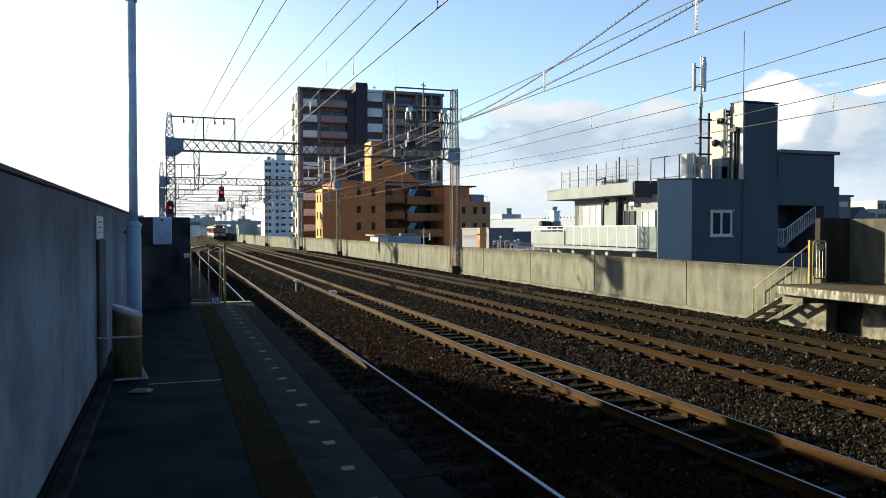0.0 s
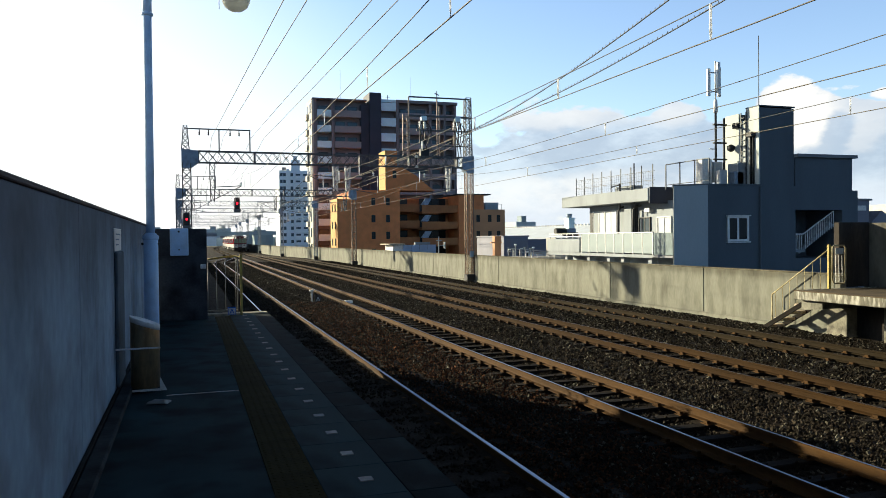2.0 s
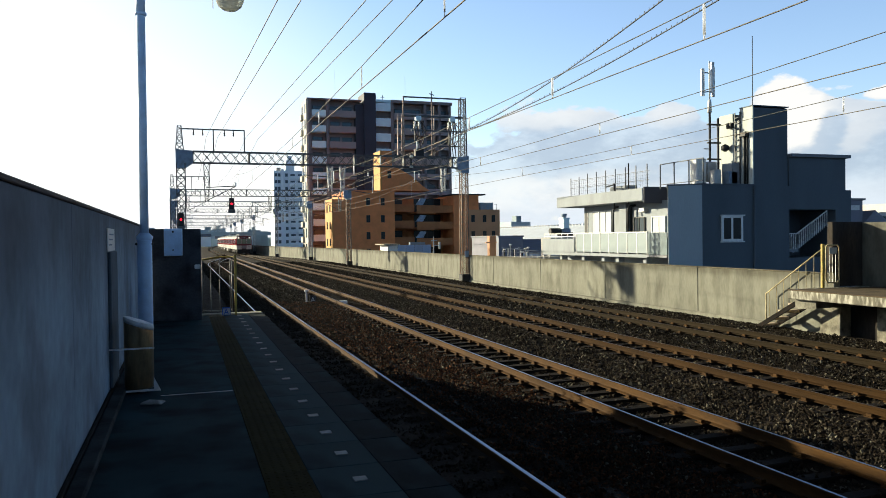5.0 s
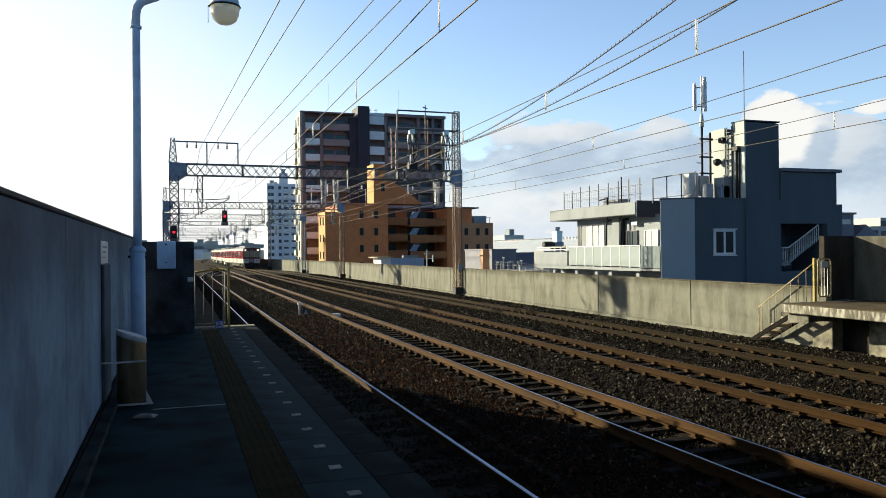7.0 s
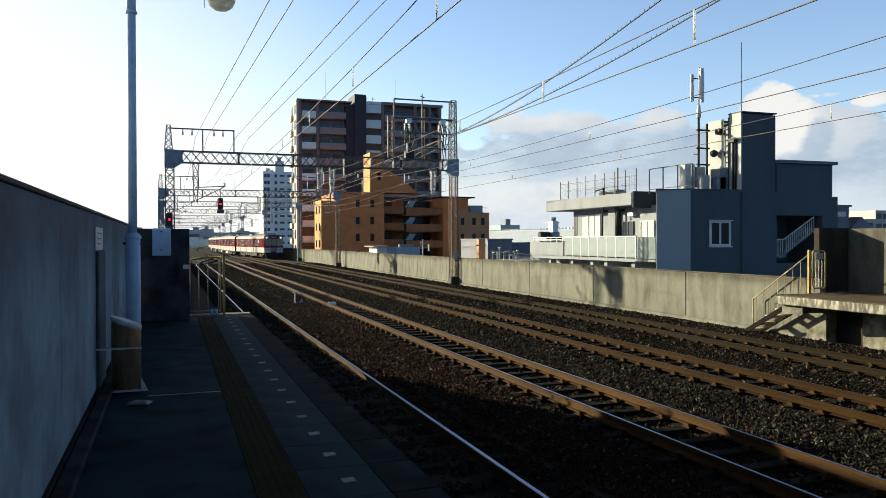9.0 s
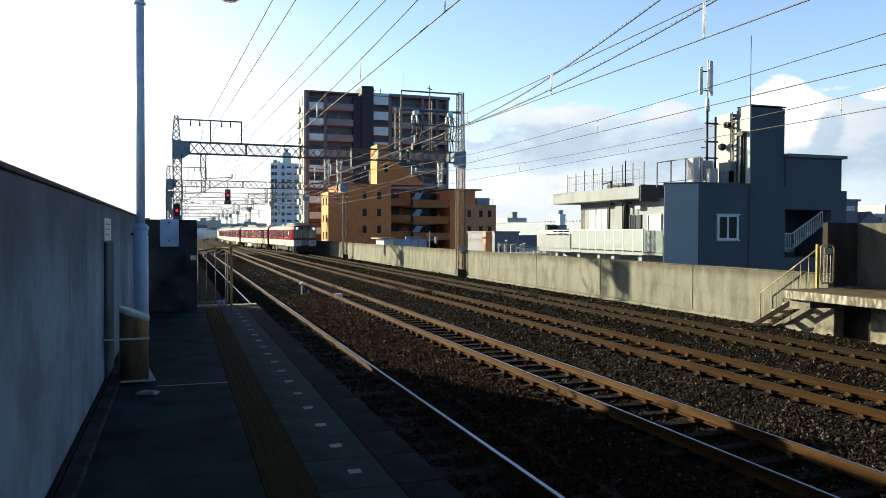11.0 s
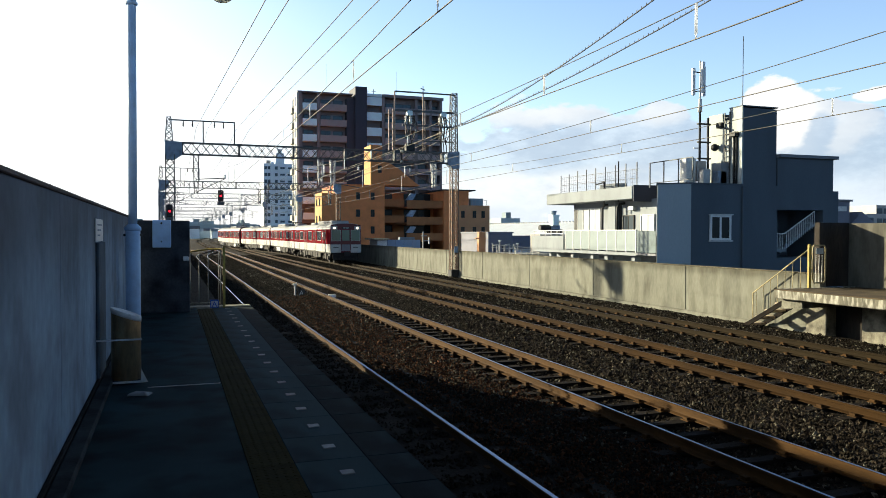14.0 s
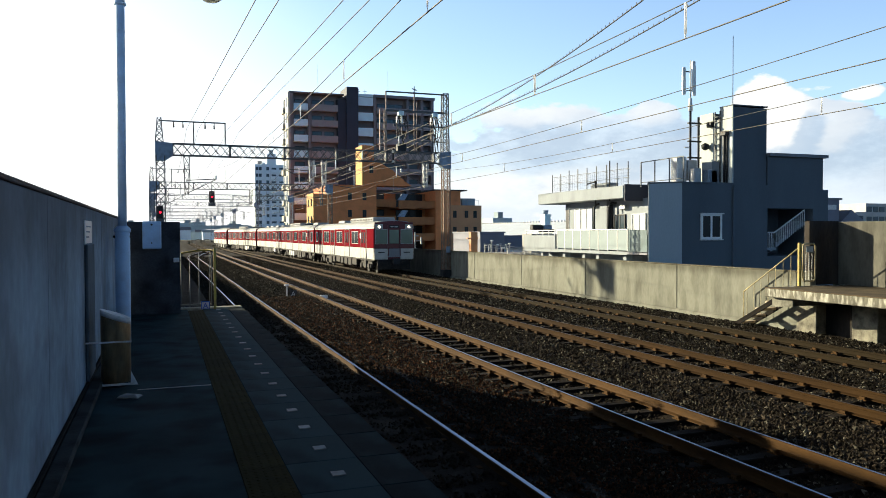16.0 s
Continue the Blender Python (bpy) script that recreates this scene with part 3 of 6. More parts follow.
# ---- parapets and platforms ----
def left_side():
    # tall grey parapet behind the platform
    w = thing("wall_west", "tall smooth grey concrete parapet along the platform, in shade", "wall", kind="structure")
    y = -14.0
    while y < 16.0:
        y1 = min(y + 5.0, 16.2)
        part("panel", Shape().box(-0.95, -0.75, y + 0.006, y1 - 0.006, 0.0, 1.874).bevel(0.006), M["wall_l"], w)
        y = y1
    part("sloped_panel", Shape().prism([(16.2, -1.5), (19.4, -1.5), (19.4, 0.45), (17.3, 1.874), (16.2, 1.874)], "x", -0.95, -0.76), M["wall_l"], w)
    part("coping", Shape().box(-0.965, -0.735, -14, 16.2, 1.876, 1.906).bevel(0.006), M["coping"], w, "thin brown coping")
    part("skirting", Shape().box(-0.712, -0.595, -14, 16.2, 0.002, 0.062).bevel(0.012), M["kerb_grey"], w, "low grey kerb at the wall's foot")
    part("gutter_line", Shape().box(-0.748, -0.714, -14, 16.2, 0.002, 0.072).bevel(0.006), M["kerb"], w, "dark line along the wall's foot")
    low = Shape().box(-0.95, -0.76, 19.4, 40, -1.5, 0.45).hexa([(-0.95, 40, -1.5), (-0.76, 40, -1.5), (-1.8, 80, -1.5), (-2.0, 80, -1.5), (-0.95, 40, 0.45), (-0.76, 40, 0.45), (-1.8, 80, 0.45), (-2.0, 80, 0.45)]).box(-2.0, -1.8, 80, 200, -1.5, 0.45)
    for y in range(200, 320, 15):
        a, b = bend(y) - 2.0, bend(y + 15) - 2.0
        low.hexa([(a, y, -1.5), (a + 0.2, y, -1.5), (b + 0.2, y + 15, -1.5), (b, y + 15, -1.5), (a, y, 0.45), (a + 0.2, y, 0.45), (b + 0.2, y + 15, 0.45), (b, y + 15, 0.45)])
    # the dark tone stands in for shade on this parapet
    single("wall_beyond", low, M["dark_concrete"], "low concrete parapet beyond the platform's end, darkened for shade", "wall", kind="structure")
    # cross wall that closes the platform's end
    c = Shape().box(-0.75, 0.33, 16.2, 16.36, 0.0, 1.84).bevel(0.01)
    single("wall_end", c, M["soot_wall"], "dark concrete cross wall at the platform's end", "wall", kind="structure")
    # platform
    p = thing("platform_near", "dark asphalt platform with pale edge slabs and a worn yellow strip", "platform", kind="structure")
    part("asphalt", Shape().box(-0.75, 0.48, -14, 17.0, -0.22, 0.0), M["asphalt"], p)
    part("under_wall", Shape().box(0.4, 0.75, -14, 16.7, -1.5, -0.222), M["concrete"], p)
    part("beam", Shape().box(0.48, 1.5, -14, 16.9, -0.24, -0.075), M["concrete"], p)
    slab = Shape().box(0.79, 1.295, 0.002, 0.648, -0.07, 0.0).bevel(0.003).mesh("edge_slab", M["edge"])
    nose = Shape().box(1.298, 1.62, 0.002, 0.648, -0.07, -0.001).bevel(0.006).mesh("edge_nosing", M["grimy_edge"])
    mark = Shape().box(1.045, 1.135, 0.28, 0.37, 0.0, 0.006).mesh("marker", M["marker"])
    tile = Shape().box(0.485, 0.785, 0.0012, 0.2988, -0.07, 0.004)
    for i in range(5):
        for j in range(5):
            tile.lathe((0.515 + 0.06 * i, 0.03 + 0.06 * j, 0.004), [(0.014, 0), (0.008, 0.0018)], n=6)
    tile = tile.mesh("tactile_tile", M["tactile"])
    y = 4.99 - 0.325 - 0.65 * 24
    while y < 16.5:
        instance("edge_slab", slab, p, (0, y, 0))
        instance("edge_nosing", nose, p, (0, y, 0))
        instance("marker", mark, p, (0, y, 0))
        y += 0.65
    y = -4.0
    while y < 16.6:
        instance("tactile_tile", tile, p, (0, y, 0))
        y += 0.3
    part("end_kerb", Shape().box(0.33, 1.6, 16.95, 17.25, -0.25, 0.03).bevel(0.015), M["kerb_pale"], p, "pale worn kerb at the platform's end")
    part("joint_line", Shape().box(-0.25, 0.47, 8.40, 8.416, 0.0, 0.004), M["white"], p, "thin white line across the asphalt")


left_side()


def behind():
    """Unseen wall and canopy, added to close the place behind the camera and cut light."""
    w = Shape().box(-1.0, 19.0, -10.0, -9.7, -1.5, 6.5)
    # dark, so that the sun on it throws little light back
    single("wall_south", w, M["dark_concrete"], "unseen plain dark wall, added behind the platform to cut light", "wall", kind="structure")
    c = Shape().box(-1.0, 2.0, -9.7, -0.6, 3.3, 3.5).box(15.2, 18.8, -9.7, -0.6, 3.3, 3.5)
    single("ceiling", c, M["concrete"], "unseen plain roof, added over the platforms to cut sky light", "ceiling", kind="structure")


behind()


def wall_line(y):
    return WALL_X - 3.1 * smooth(88, 150, y) + bend(y)


def right_side():
    w = thing("wall_east", "sunlit weathered concrete parapet panels beside the tracks", "wall", kind="structure")
    y = 16.8
    while y < 250:
        y1 = 22.83 if y < 17 else y + (6.32 if y < 90 else 9.0)
        a, b = wall_line(y), wall_line(y1)
        s = Shape()
        s.hexa([(a, y + 0.012, -1.5), (a + 0.22, y + 0.012, -1.5), (b + 0.22, y1 - 0.012, -1.5), (b, y1 - 0.012, -1.5),
                (a, y + 0.012, 0.44), (a + 0.22, y + 0.012, 0.44), (b + 0.22, y1 - 0.012, 0.44), (b, y1 - 0.012, 0.44)])
        part("panel", s.bevel(0.015), M["wall_r"], w)
        c = Shape()
        c.hexa([(a - 0.015, y + 0.004, 0.442), (a + 0.235, y + 0.004, 0.442), (b + 0.235, y1 - 0.004, 0.442), (b - 0.015, y1 - 0.004, 0.442), (a - 0.015, y + 0.004, 0.475), (a + 0.235, y + 0.004, 0.475), (b + 0.235, y1 - 0.004, 0.475), (b - 0.015, y1 - 0.004, 0.475)])
        part("coping", c, M["coping_stain"], w, "thin dark-stained coping")
        s = Shape()
        s.hexa([(a - 0.07, y, -1.5), (a - 0.003, y, -1.5), (b - 0.003, y1, -1.5), (b - 0.07, y1, -1.5), (a - 0.07, y, -1.15), (a - 0.003, y, -1.11), (b - 0.003, y1, -1.11), (b - 0.07, y1, -1.15)])
        part("plinth", s, M["wall_r"], w)
        y = y1
    # taller parapet of the far platform, with its cross wall
    t = thing("wall_platform_east", "tall weathered concrete parapet behind the far platform", "wall", kind="structure")
    # panel darkened by colour to deepen the shade on it
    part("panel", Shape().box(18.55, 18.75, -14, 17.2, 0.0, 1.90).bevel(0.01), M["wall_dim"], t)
    # cross wall, lower panel and rear wall carry their shade as dark colour
    part("cross_wall", Shape().box(17.45, 18.548, 17.0, 17.2, 0.08, 1.92).bevel(0.01), M["shade_concrete"], t, "cross wall with its shade put into the dark colour")
    part("lower_panel", Shape().box(18.3, 18.54, -14, 17.2, -1.5, -0.2), M["shade_concrete"], t)
    p = thing("platform_far", "old concrete platform slab on piers, rusty top and flaking white edge", "platform", kind="structure")
    part("slab", Shape().box(15.62, 18.548, -14, 16.62, -0.165, 0.072), M["plat_r"], p)
    e = Shape().box(15.55, 15.9, -14, 16.70, -0.17, 0.08).bevel(0.02)
    part("edge_beam", e, M["worn"], p, "flaking whitewashed edge beam")
    part("top_lip", Shape().box(15.54, 15.88, -14, 16.712, 0.058, 0.086).bevel(0.006), M["plat_r"], p, "rust-brown lip of the platform edge")
    part("end_beam", Shape().box(15.905, 18.54, 16.625, 16.78, -0.17, 0.08).bevel(0.01), M["worn"], p)
    part("haunch", Shape().prism([(16.62, -0.172), (15.9, -0.172), (15.9, -0.38), (16.62, -0.46)], "x", 15.75, 17.2), M["concrete"], p)
    pier = Shape().box(17.12, 17.5, 0, 0.80, -1.5, -0.168).bevel(0.02).mesh("pier", M["pier"])
    for y in (14.46, 12.2, 10.0, 7.8):
        instance("pier", pier, p, (0, y, 0))
    part("end_pier", Shape().box(17.12, 17.5, 16.42, 17.15, -1.5, -0.30).bevel(0.02), M["pier"], p)
    part("rear_wall", Shape().box(17.7, 17.95, -14, 16.5, -1.5, -0.168), M["shade_concrete"], p)


right_side()


# ---- tracks ----
RAIL_PROFILE = [(-0.07, -0.15), (0.07, -0.15), (0.07, -0.137), (0.018, -0.118), (0.009, -0.10), (0.009, -0.045), (0.034, -0.036), (0.036, -0.008), (0.026, -0.0005), (0.018, 0.0), (-0.018, 0.0), (-0.026, -0.0005), (-0.036, -0.008), (-0.034, -0.036), (-0.009, -0.045), (-0.009, -0.10), (-0.018, -0.118), (-0.07, -0.137)]


def rail_mesh(line, offset, y0, y1, side, top, wide):
    bm = bmesh.new()
    ys = [y0 + 4.0 * i for i in range(int((y1 - y0) / 4) + 1)]
    rings = [[bm.verts.new((line(y) + offset + u * 1.0, y, RAIL + v)) for u, v in RAIL_PROFILE] for y in ys]
    n = len(RAIL_PROFILE)
    for a, b in zip(rings, rings[1:]):
        for k in range(n):
            f = bm.faces.new((a[k], a[(k + 1) % n], b[(k + 1) % n], b[k]))
            f.material_index = 1 if k == 9 or (wide and k in (8, 10)) else 0
    me = bpy.data.meshes.new("rail")
    bmesh.ops.recalc_face_normals(bm, faces=bm.faces)
    bm.to_mesh(me)
    bm.free()
    me.materials.append(side)
    me.materials.append(top)
    return me


def sleeper_mesh():
    s = Shape().box(-1.0, 1.0, -0.1, 0.1, -0.30, -0.155).bevel(0.012)
    for x in (-GAUGE / 2, GAUGE / 2):
        s.box(x - 0.16, x + 0.16, -0.085, 0.085, -0.154, -0.138, 1)
        for d in (-0.115, 0.115):
            s.box(x + d - 0.03, x + d + 0.03, -0.05, 0.05, -0.137, -0.098, 1)
    return s.mesh("sleeper", M["sleeper"], M["rust"])


def tracks():
    sl = sleeper_mesh()
    for name, line, label in (("railway_track", loop_left, "rusty railway loop track beside the platform, on timber sleepers"),
                              ("railway_track", main_left, "rusty main railway track with polished rail heads"),
                              ("railway_track", main_right, "brown rusty main railway track on timber sleepers"),
                              ("railway_track", loop_right, "brown rusty loop track beside the concrete parapet")):
        t = thing(name, label, "railway track", group="tracks on the viaduct")
        for o in (-GAUGE / 2, GAUGE / 2):
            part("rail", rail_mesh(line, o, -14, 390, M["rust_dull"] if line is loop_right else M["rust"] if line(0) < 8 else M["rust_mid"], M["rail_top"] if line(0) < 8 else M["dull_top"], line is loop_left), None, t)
        y, near, far = -2.0, 0, Shape()
        while y < 150:
            if y < 62:
                ob = instance("sleeper", sl, t, (line(y) + random.uniform(-0.03, 0.03), y, RAIL))
                ob.rotation_euler = (0, 0, random.uniform(-0.012, 0.012))
            else:
                far.box(line(y) - 1.0, line(y) + 1.0, y - 0.1, y + 0.1, RAIL - 0.3, RAIL - 0.15)
            y += 0.64
        tagged(part("sleeper_rest", far, M["sleeper"], t), kind="stuff")


tracks()


def stones():
    """Loose crushed stones over the bed, densest beside the near platform."""
    rng = np.random.default_rng(7)
    base = np.array([(1, 0, 0), (-1, 0, 0), (0, 1, 0), (0, -1, 0), (0, 0, 0.8), (0, 0, -0.8)], float)
    tris = np.array([(0, 2, 4), (2, 1, 4), (1, 3, 4), (3, 0, 4), (2, 0, 5), (1, 2, 5), (3, 1, 5), (0, 3, 5)])
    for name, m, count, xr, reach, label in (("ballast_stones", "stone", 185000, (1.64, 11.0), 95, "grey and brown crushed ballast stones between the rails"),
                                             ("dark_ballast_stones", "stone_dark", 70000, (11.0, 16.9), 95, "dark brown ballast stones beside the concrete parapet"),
                                             ("pale_ballast_stones", "stone_pale", 24000, (4.6, 16.9), 60, "pale grey crushed stones scattered in the ballast"),
                                             ("rusty_ballast_stones", "stone_rust", 30000, (3.7, 6.0), 34, "rust-red ballast stones beside the loop track")):
        y = 4.5 + (reach - 4.5) * rng.random(count) ** 1.75
        x = rng.uniform(*xr, count)
        keep = x < 1.3 * y + 1.0
        x, y = x[keep], y[keep]
        centre = (x - LEFT_LOOP + 1.84) % 3.68 - 1.84
        row = (y + 2.0 + 0.32) % 0.64
        on_sleeper = (np.abs(centre) < 1.0) & (row > 0.21) & (row < 0.43)
        strewn = rng.random(len(x)) < np.where(x > 12.2, 0.75, np.where(x > 8.6, 0.22, 0.05))
        on_rail = np.abs(np.abs(centre) - GAUGE / 2) < 0.10
        keep = (~on_sleeper | strewn) & ~on_rail
        x, y, high = x[keep], y[keep], (on_sleeper & strewn)[keep]
        n = len(x)
        z = -1.220 + 0.04 * np.cos((x - LEFT_LOOP) / 3.68 * 2 * np.pi + np.pi) + rng.uniform(-0.02, 0.025, n) + 0.09 * (x < 4.2)
        z = np.where(high, np.maximum(z, -1.200), z)
        size = rng.lognormal(math.log(0.0175), 0.32, n) * (1 + y / 45) * (0.85 if m == "stone_rust" else 1.0)
        rot = np.array([Euler(e).to_matrix() for e in rng.uniform(0, 6.28, (n, 3))])
        jit = base[None] * rng.uniform(0.6, 1.3, (n, 6, 1)) + rng.uniform(-0.28, 0.28, (n, 6, 3))
        v = np.einsum("nij,nkj->nki", rot, jit) * size[:, None, None] + np.stack([x, y, z], 1)[:, None, :]
        f = (tris[None] + 6 * np.arange(n)[:, None, None]).reshape(-1, 3)
        me = bpy.data.meshes.new(name)
        me.from_pydata(v.reshape(-1, 3).tolist(), [], f.tolist())
        me.materials.append(M[m])
        single(name, me, None, label, "ballast", kind="stuff")


stones()


# ---- overhead line ----
def lattice_post(s, x, y, z0, z1, w0, w1, step, r=0.03):
    """A four-legged lattice mast."""
    n = max(1, int((z1 - z0) / step))
    for sx in (-1, 1):
        for sy in (-1, 1):
            s.bar((x + sx * w0 / 2, y + sy * w0 / 2, z0), (x + sx * w1 / 2, y + sy * w1 / 2, z1), r * 2)
    for i in range(n):
        a, b = z0 + (z1 - z0) * i / n, z0 + (z1 - z0) * (i + 1) / n
        wa, wb = w0 + (w1 - w0) * i / n, w0 + (w1 - w0) * (i + 1) / n
        for k in (-1, 1):
            s.bar((x - wa / 2, y + k * wa / 2, a), (x + wb / 2, y + k * wb / 2, b), r)
            s.bar((x + wa / 2, y + k * wa / 2, a), (x - wb / 2, y + k * wb / 2, b), r)
            s.bar((x + k * wa / 2, y - wa / 2, a), (x + k * wb / 2, y + wb / 2, b), r)
        s.bar((x - wb / 2, y - wb / 2, b), (x + wb / 2, y - wb / 2, b), r)
    return s


def lattice_beam(s, x0, x1, y, z0, z1, d, step, r=0.03):
    n = int((x1 - x0) / step)
    for dy in (-d / 2, d / 2):
        for z in (z0, z1):
            s.bar((x0, y + dy, z), (x1, y + dy, z), r * 2.2)
        for i in range(n):
            a, b = x0 + (x1 - x0) * i / n, x0 + (x1 - x0) * (i + 1) / n
            s.bar((a, y + dy, z0), (b, y + dy, z1), r)
            s.bar((a, y + dy, z1), (b, y + dy, z0), r)
    for i in range(0, n + 1, 6):
        a = x0 + (x1 - x0) * i / n
        s.box(a - 0.05, a + 0.05, y - d / 2 - 0.02, y + d / 2 + 0.02, z0, z1)
    for i in range(n):
        a, b = x0 + (x1 - x0) * i / n, x0 + (x1 - x0) * (i + 1) / n
        s.bar((a, y - d / 2, z0), (b, y + d / 2, z0), r)
    return s


def gantry(y, x0, x1, tall, label):
    # gantries far off take the steel paled for haze
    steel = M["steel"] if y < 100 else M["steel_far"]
    g = thing("catenary_gantry", label, "catenary gantry", group="gantries over the tracks", at=(bend(y), y, 0))
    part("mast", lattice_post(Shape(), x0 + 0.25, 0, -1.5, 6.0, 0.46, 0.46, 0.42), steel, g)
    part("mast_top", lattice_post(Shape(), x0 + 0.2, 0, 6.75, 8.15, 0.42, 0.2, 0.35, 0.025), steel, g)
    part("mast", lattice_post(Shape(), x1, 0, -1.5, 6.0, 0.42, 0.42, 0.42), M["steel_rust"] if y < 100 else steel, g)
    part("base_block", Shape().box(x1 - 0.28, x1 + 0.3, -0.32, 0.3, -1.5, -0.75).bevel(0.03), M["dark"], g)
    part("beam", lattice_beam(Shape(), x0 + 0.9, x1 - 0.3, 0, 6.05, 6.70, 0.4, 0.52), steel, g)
    for a, b, k in ((x0 - 0.02, x0 + 0.9, 1), (x1 + 0.28, x1 - 0.5, -1)):
        out = [(a, 5.72), (a + 0.5 * k, 5.72), (b, 6.02), (b, 6.72), (a, 6.80)]
        part("gusset", Shape().prism(out if k > 0 else out[::-1], "y", -0.25, 0.25), M["plate"], g, "riveted steel gusset plate")
    # bar with insulators for the feeders
    part("feeder_frame", Shape().bar((x0 + 0.2, 0, 7.98), (x0 + 3.8, 0, 7.98), 0.07).bar((x0 + 2.05, 0, 6.7), (x0 + 2.05, 0, 8.0), 0.07).bar((x0 + 3.78, 0, 6.7), (x0 + 3.78, 0, 8.0), 0.07), steel, g)
    for x in (0.97, 1.47, 2.67, 3.17):
        part("insulator", Shape().lathe((x0 + x, 0, 7.62), [(0.03, 0), (0.06, 0.05), (0.03, 0.1), (0.06, 0.15), (0.03, 0.2), (0.03, 0.35)], 8), M["dark"], g)
    # drop posts with arms that steady the contact wires
    for x, k, d in ((x0 + 1.65, 1, -0.7 if tall else 0), (LEFT_MAIN + 1.65, -1, 0), (RIGHT_MAIN - 1.3, 1, 0), (RIGHT_LOOP + 1.6, -1, 0)):
        part("drop_post", lattice_post(Shape(), x, 0, 4.5 + d, 6.05, 0.2, 0.3, 0.5, 0.022), M["galv"] if tall and x > 8 else steel, g)
        s = Shape().tube((x, 0, 5.35 + d), (x + 1.6 * k, 0, 5.45 + d), 0.025).tube((x, 0, 4.6 + d), (x + 1.6 * k, 0, 5.42 + d), 0.025)
        if not d:
            s.tube((x + 0.2 * k, 0, 4.6), (x + 1.75 * k, 0, 4.36), 0.018)
        part("cantilever_arm", s, steel, g)
        part("insulator", Shape().lathe((x + 1.6 * k, 0, 5.42 + d), [(0.03, 0), (0.07, 0.06), (0.03, 0.12), (0.07, 0.18), (0.03, 0.24)], 8), M["porcelain"], g)
    if tall:
        # frame with the switchgear above the beam
        part("upper_mast", lattice_post(Shape(), x1 - 0.05, 0, 6.75, 10.5, 0.42, 0.34, 0.45), steel, g)
        a = x1 - 3.95
        for x, top, r in ((a, 10.42, 0.05), (a + 1.85, 10.42, 0.045), (a + 2.0, 9.9, 0.035)):
            part("frame_post", Shape().tube((x, 0, 6.7), (x, 0, top), r), M["steel_pale"], g)
        for x, z, w in ((a, 10.42, 0.08), (a, 9.25, 0.12), (a + 0.5, 8.35, 0.09), (a + 1.85, 7.4, 0.07)):
            part("frame_bar", Shape().bar((x, 0, z), (x1, 0, z), w), steel, g)
        rungs = Shape().bar((a - 0.08, 0.05, 6.7), (a - 0.08, 0.05, 9.3), 0.075).bar((a - 0.36, 0.05, 6.7), (a - 0.36, 0.05, 9.3), 0.075)
        for k in range(7):
            rungs.box(a - 0.38, a - 0.06, 0.01, 0.09, 6.95 + 0.36 * k, 7.03 + 0.36 * k)
        part("ladder", rungs, M["steel_pale"], g, "peeling ladder post, sunlight put into its pale tone")
        for x in (a + 0.95, x1 - 0.75):
            part("switch_case", Shape().box(x - 0.17, x + 0.17, -0.2, 0.2, 8.95, 9.25).bevel(0.04), M["balc_pale"], g, "pale switch case")
            part("jumper", Shape().pipe([(x - 0.1, -0.1, 8.95), (x - 0.35, -0.25, 8.4), (x - 0.1, -0.3, 7.7), (x + 0.15, -0.25, 7.1)], 0.03, 6), M["dark"], g)
            part("jumper", Shape().pipe([(x + 0.1, -0.1, 8.95), (x + 0.4, -0.25, 8.5), (x + 0.3, -0.3, 7.8), (x + 0.05, -0.25, 7.2)], 0.03, 6), M["dark"], g)
        for x in (a + 0.75, a + 1.05, x1 - 0.95, x1 - 0.65):
            part("switch_insulator", Shape().lathe((x, 0, 8.45), [(0.05, 0), (0.12, 0.08), (0.06, 0.16), (0.12, 0.24), (0.06, 0.32), (0.12, 0.4), (0.06, 0.48)], 10), M["porcelain"], g)
            part("switch_arm", Shape().bar((x, -0.1, 8.95), (x + 0.25, 0.1, 8.2), 0.05).bar((x, 0, 8.35), (x - 0.05, 0, 7.5), 0.05), M["dark"], g)
        part("switch_box", Shape().box(a + 0.7, a + 1.25, -0.22, 0.22, 6.72, 7.2).bevel(0.03), M["dark"], g)
        for k in range(3):
            x = x1 - 1.0 + 0.18 * k
            part("cable", Shape().pipe([(x, -0.05, 9.2), (x + 0.1, -0.2, 8.4), (x - 0.05, -0.3, 7.5), (x + 0.05, -0.25, 6.7)], 0.03, 6), M["dark"], g)
        part("spike", Shape().tube((a + 1.85, 0, 10.4), (a + 1.85, 0, 10.85), 0.03).bar((a + 1.7, 0, 10.7), (a + 2.0, 0, 10.6), 0.05), steel, g)
        for z in (5.98, 6.62):
            part("floodlight", Shape().lathe((a + 0.34, -0.45, z), [(0.05, 0.13), (0.10, 0.08), (0.13, -0.02), (0.02, -0.04)], 10), M["globe"], g, "small white floodlight on the beam")
        part("floodlight_bracket", Shape().bar((a + 0.36, -0.3, 5.9), (a + 0.36, -0.3, 6.85), 0.09).bar((a + 0.34, -0.45, 6.12), (a + 0.36, -0.3, 6.12), 0.05).bar((a + 0.34, -0.45, 6.76), (a + 0.36, -0.3, 6.76), 0.05), M["dark"], g)
        part("meter_box", Shape().box(x1 - 0.1, x1 + 0.16, -0.42, -0.26, 0.35, 0.75).bevel(0.02), M["plate"], g)
    return g


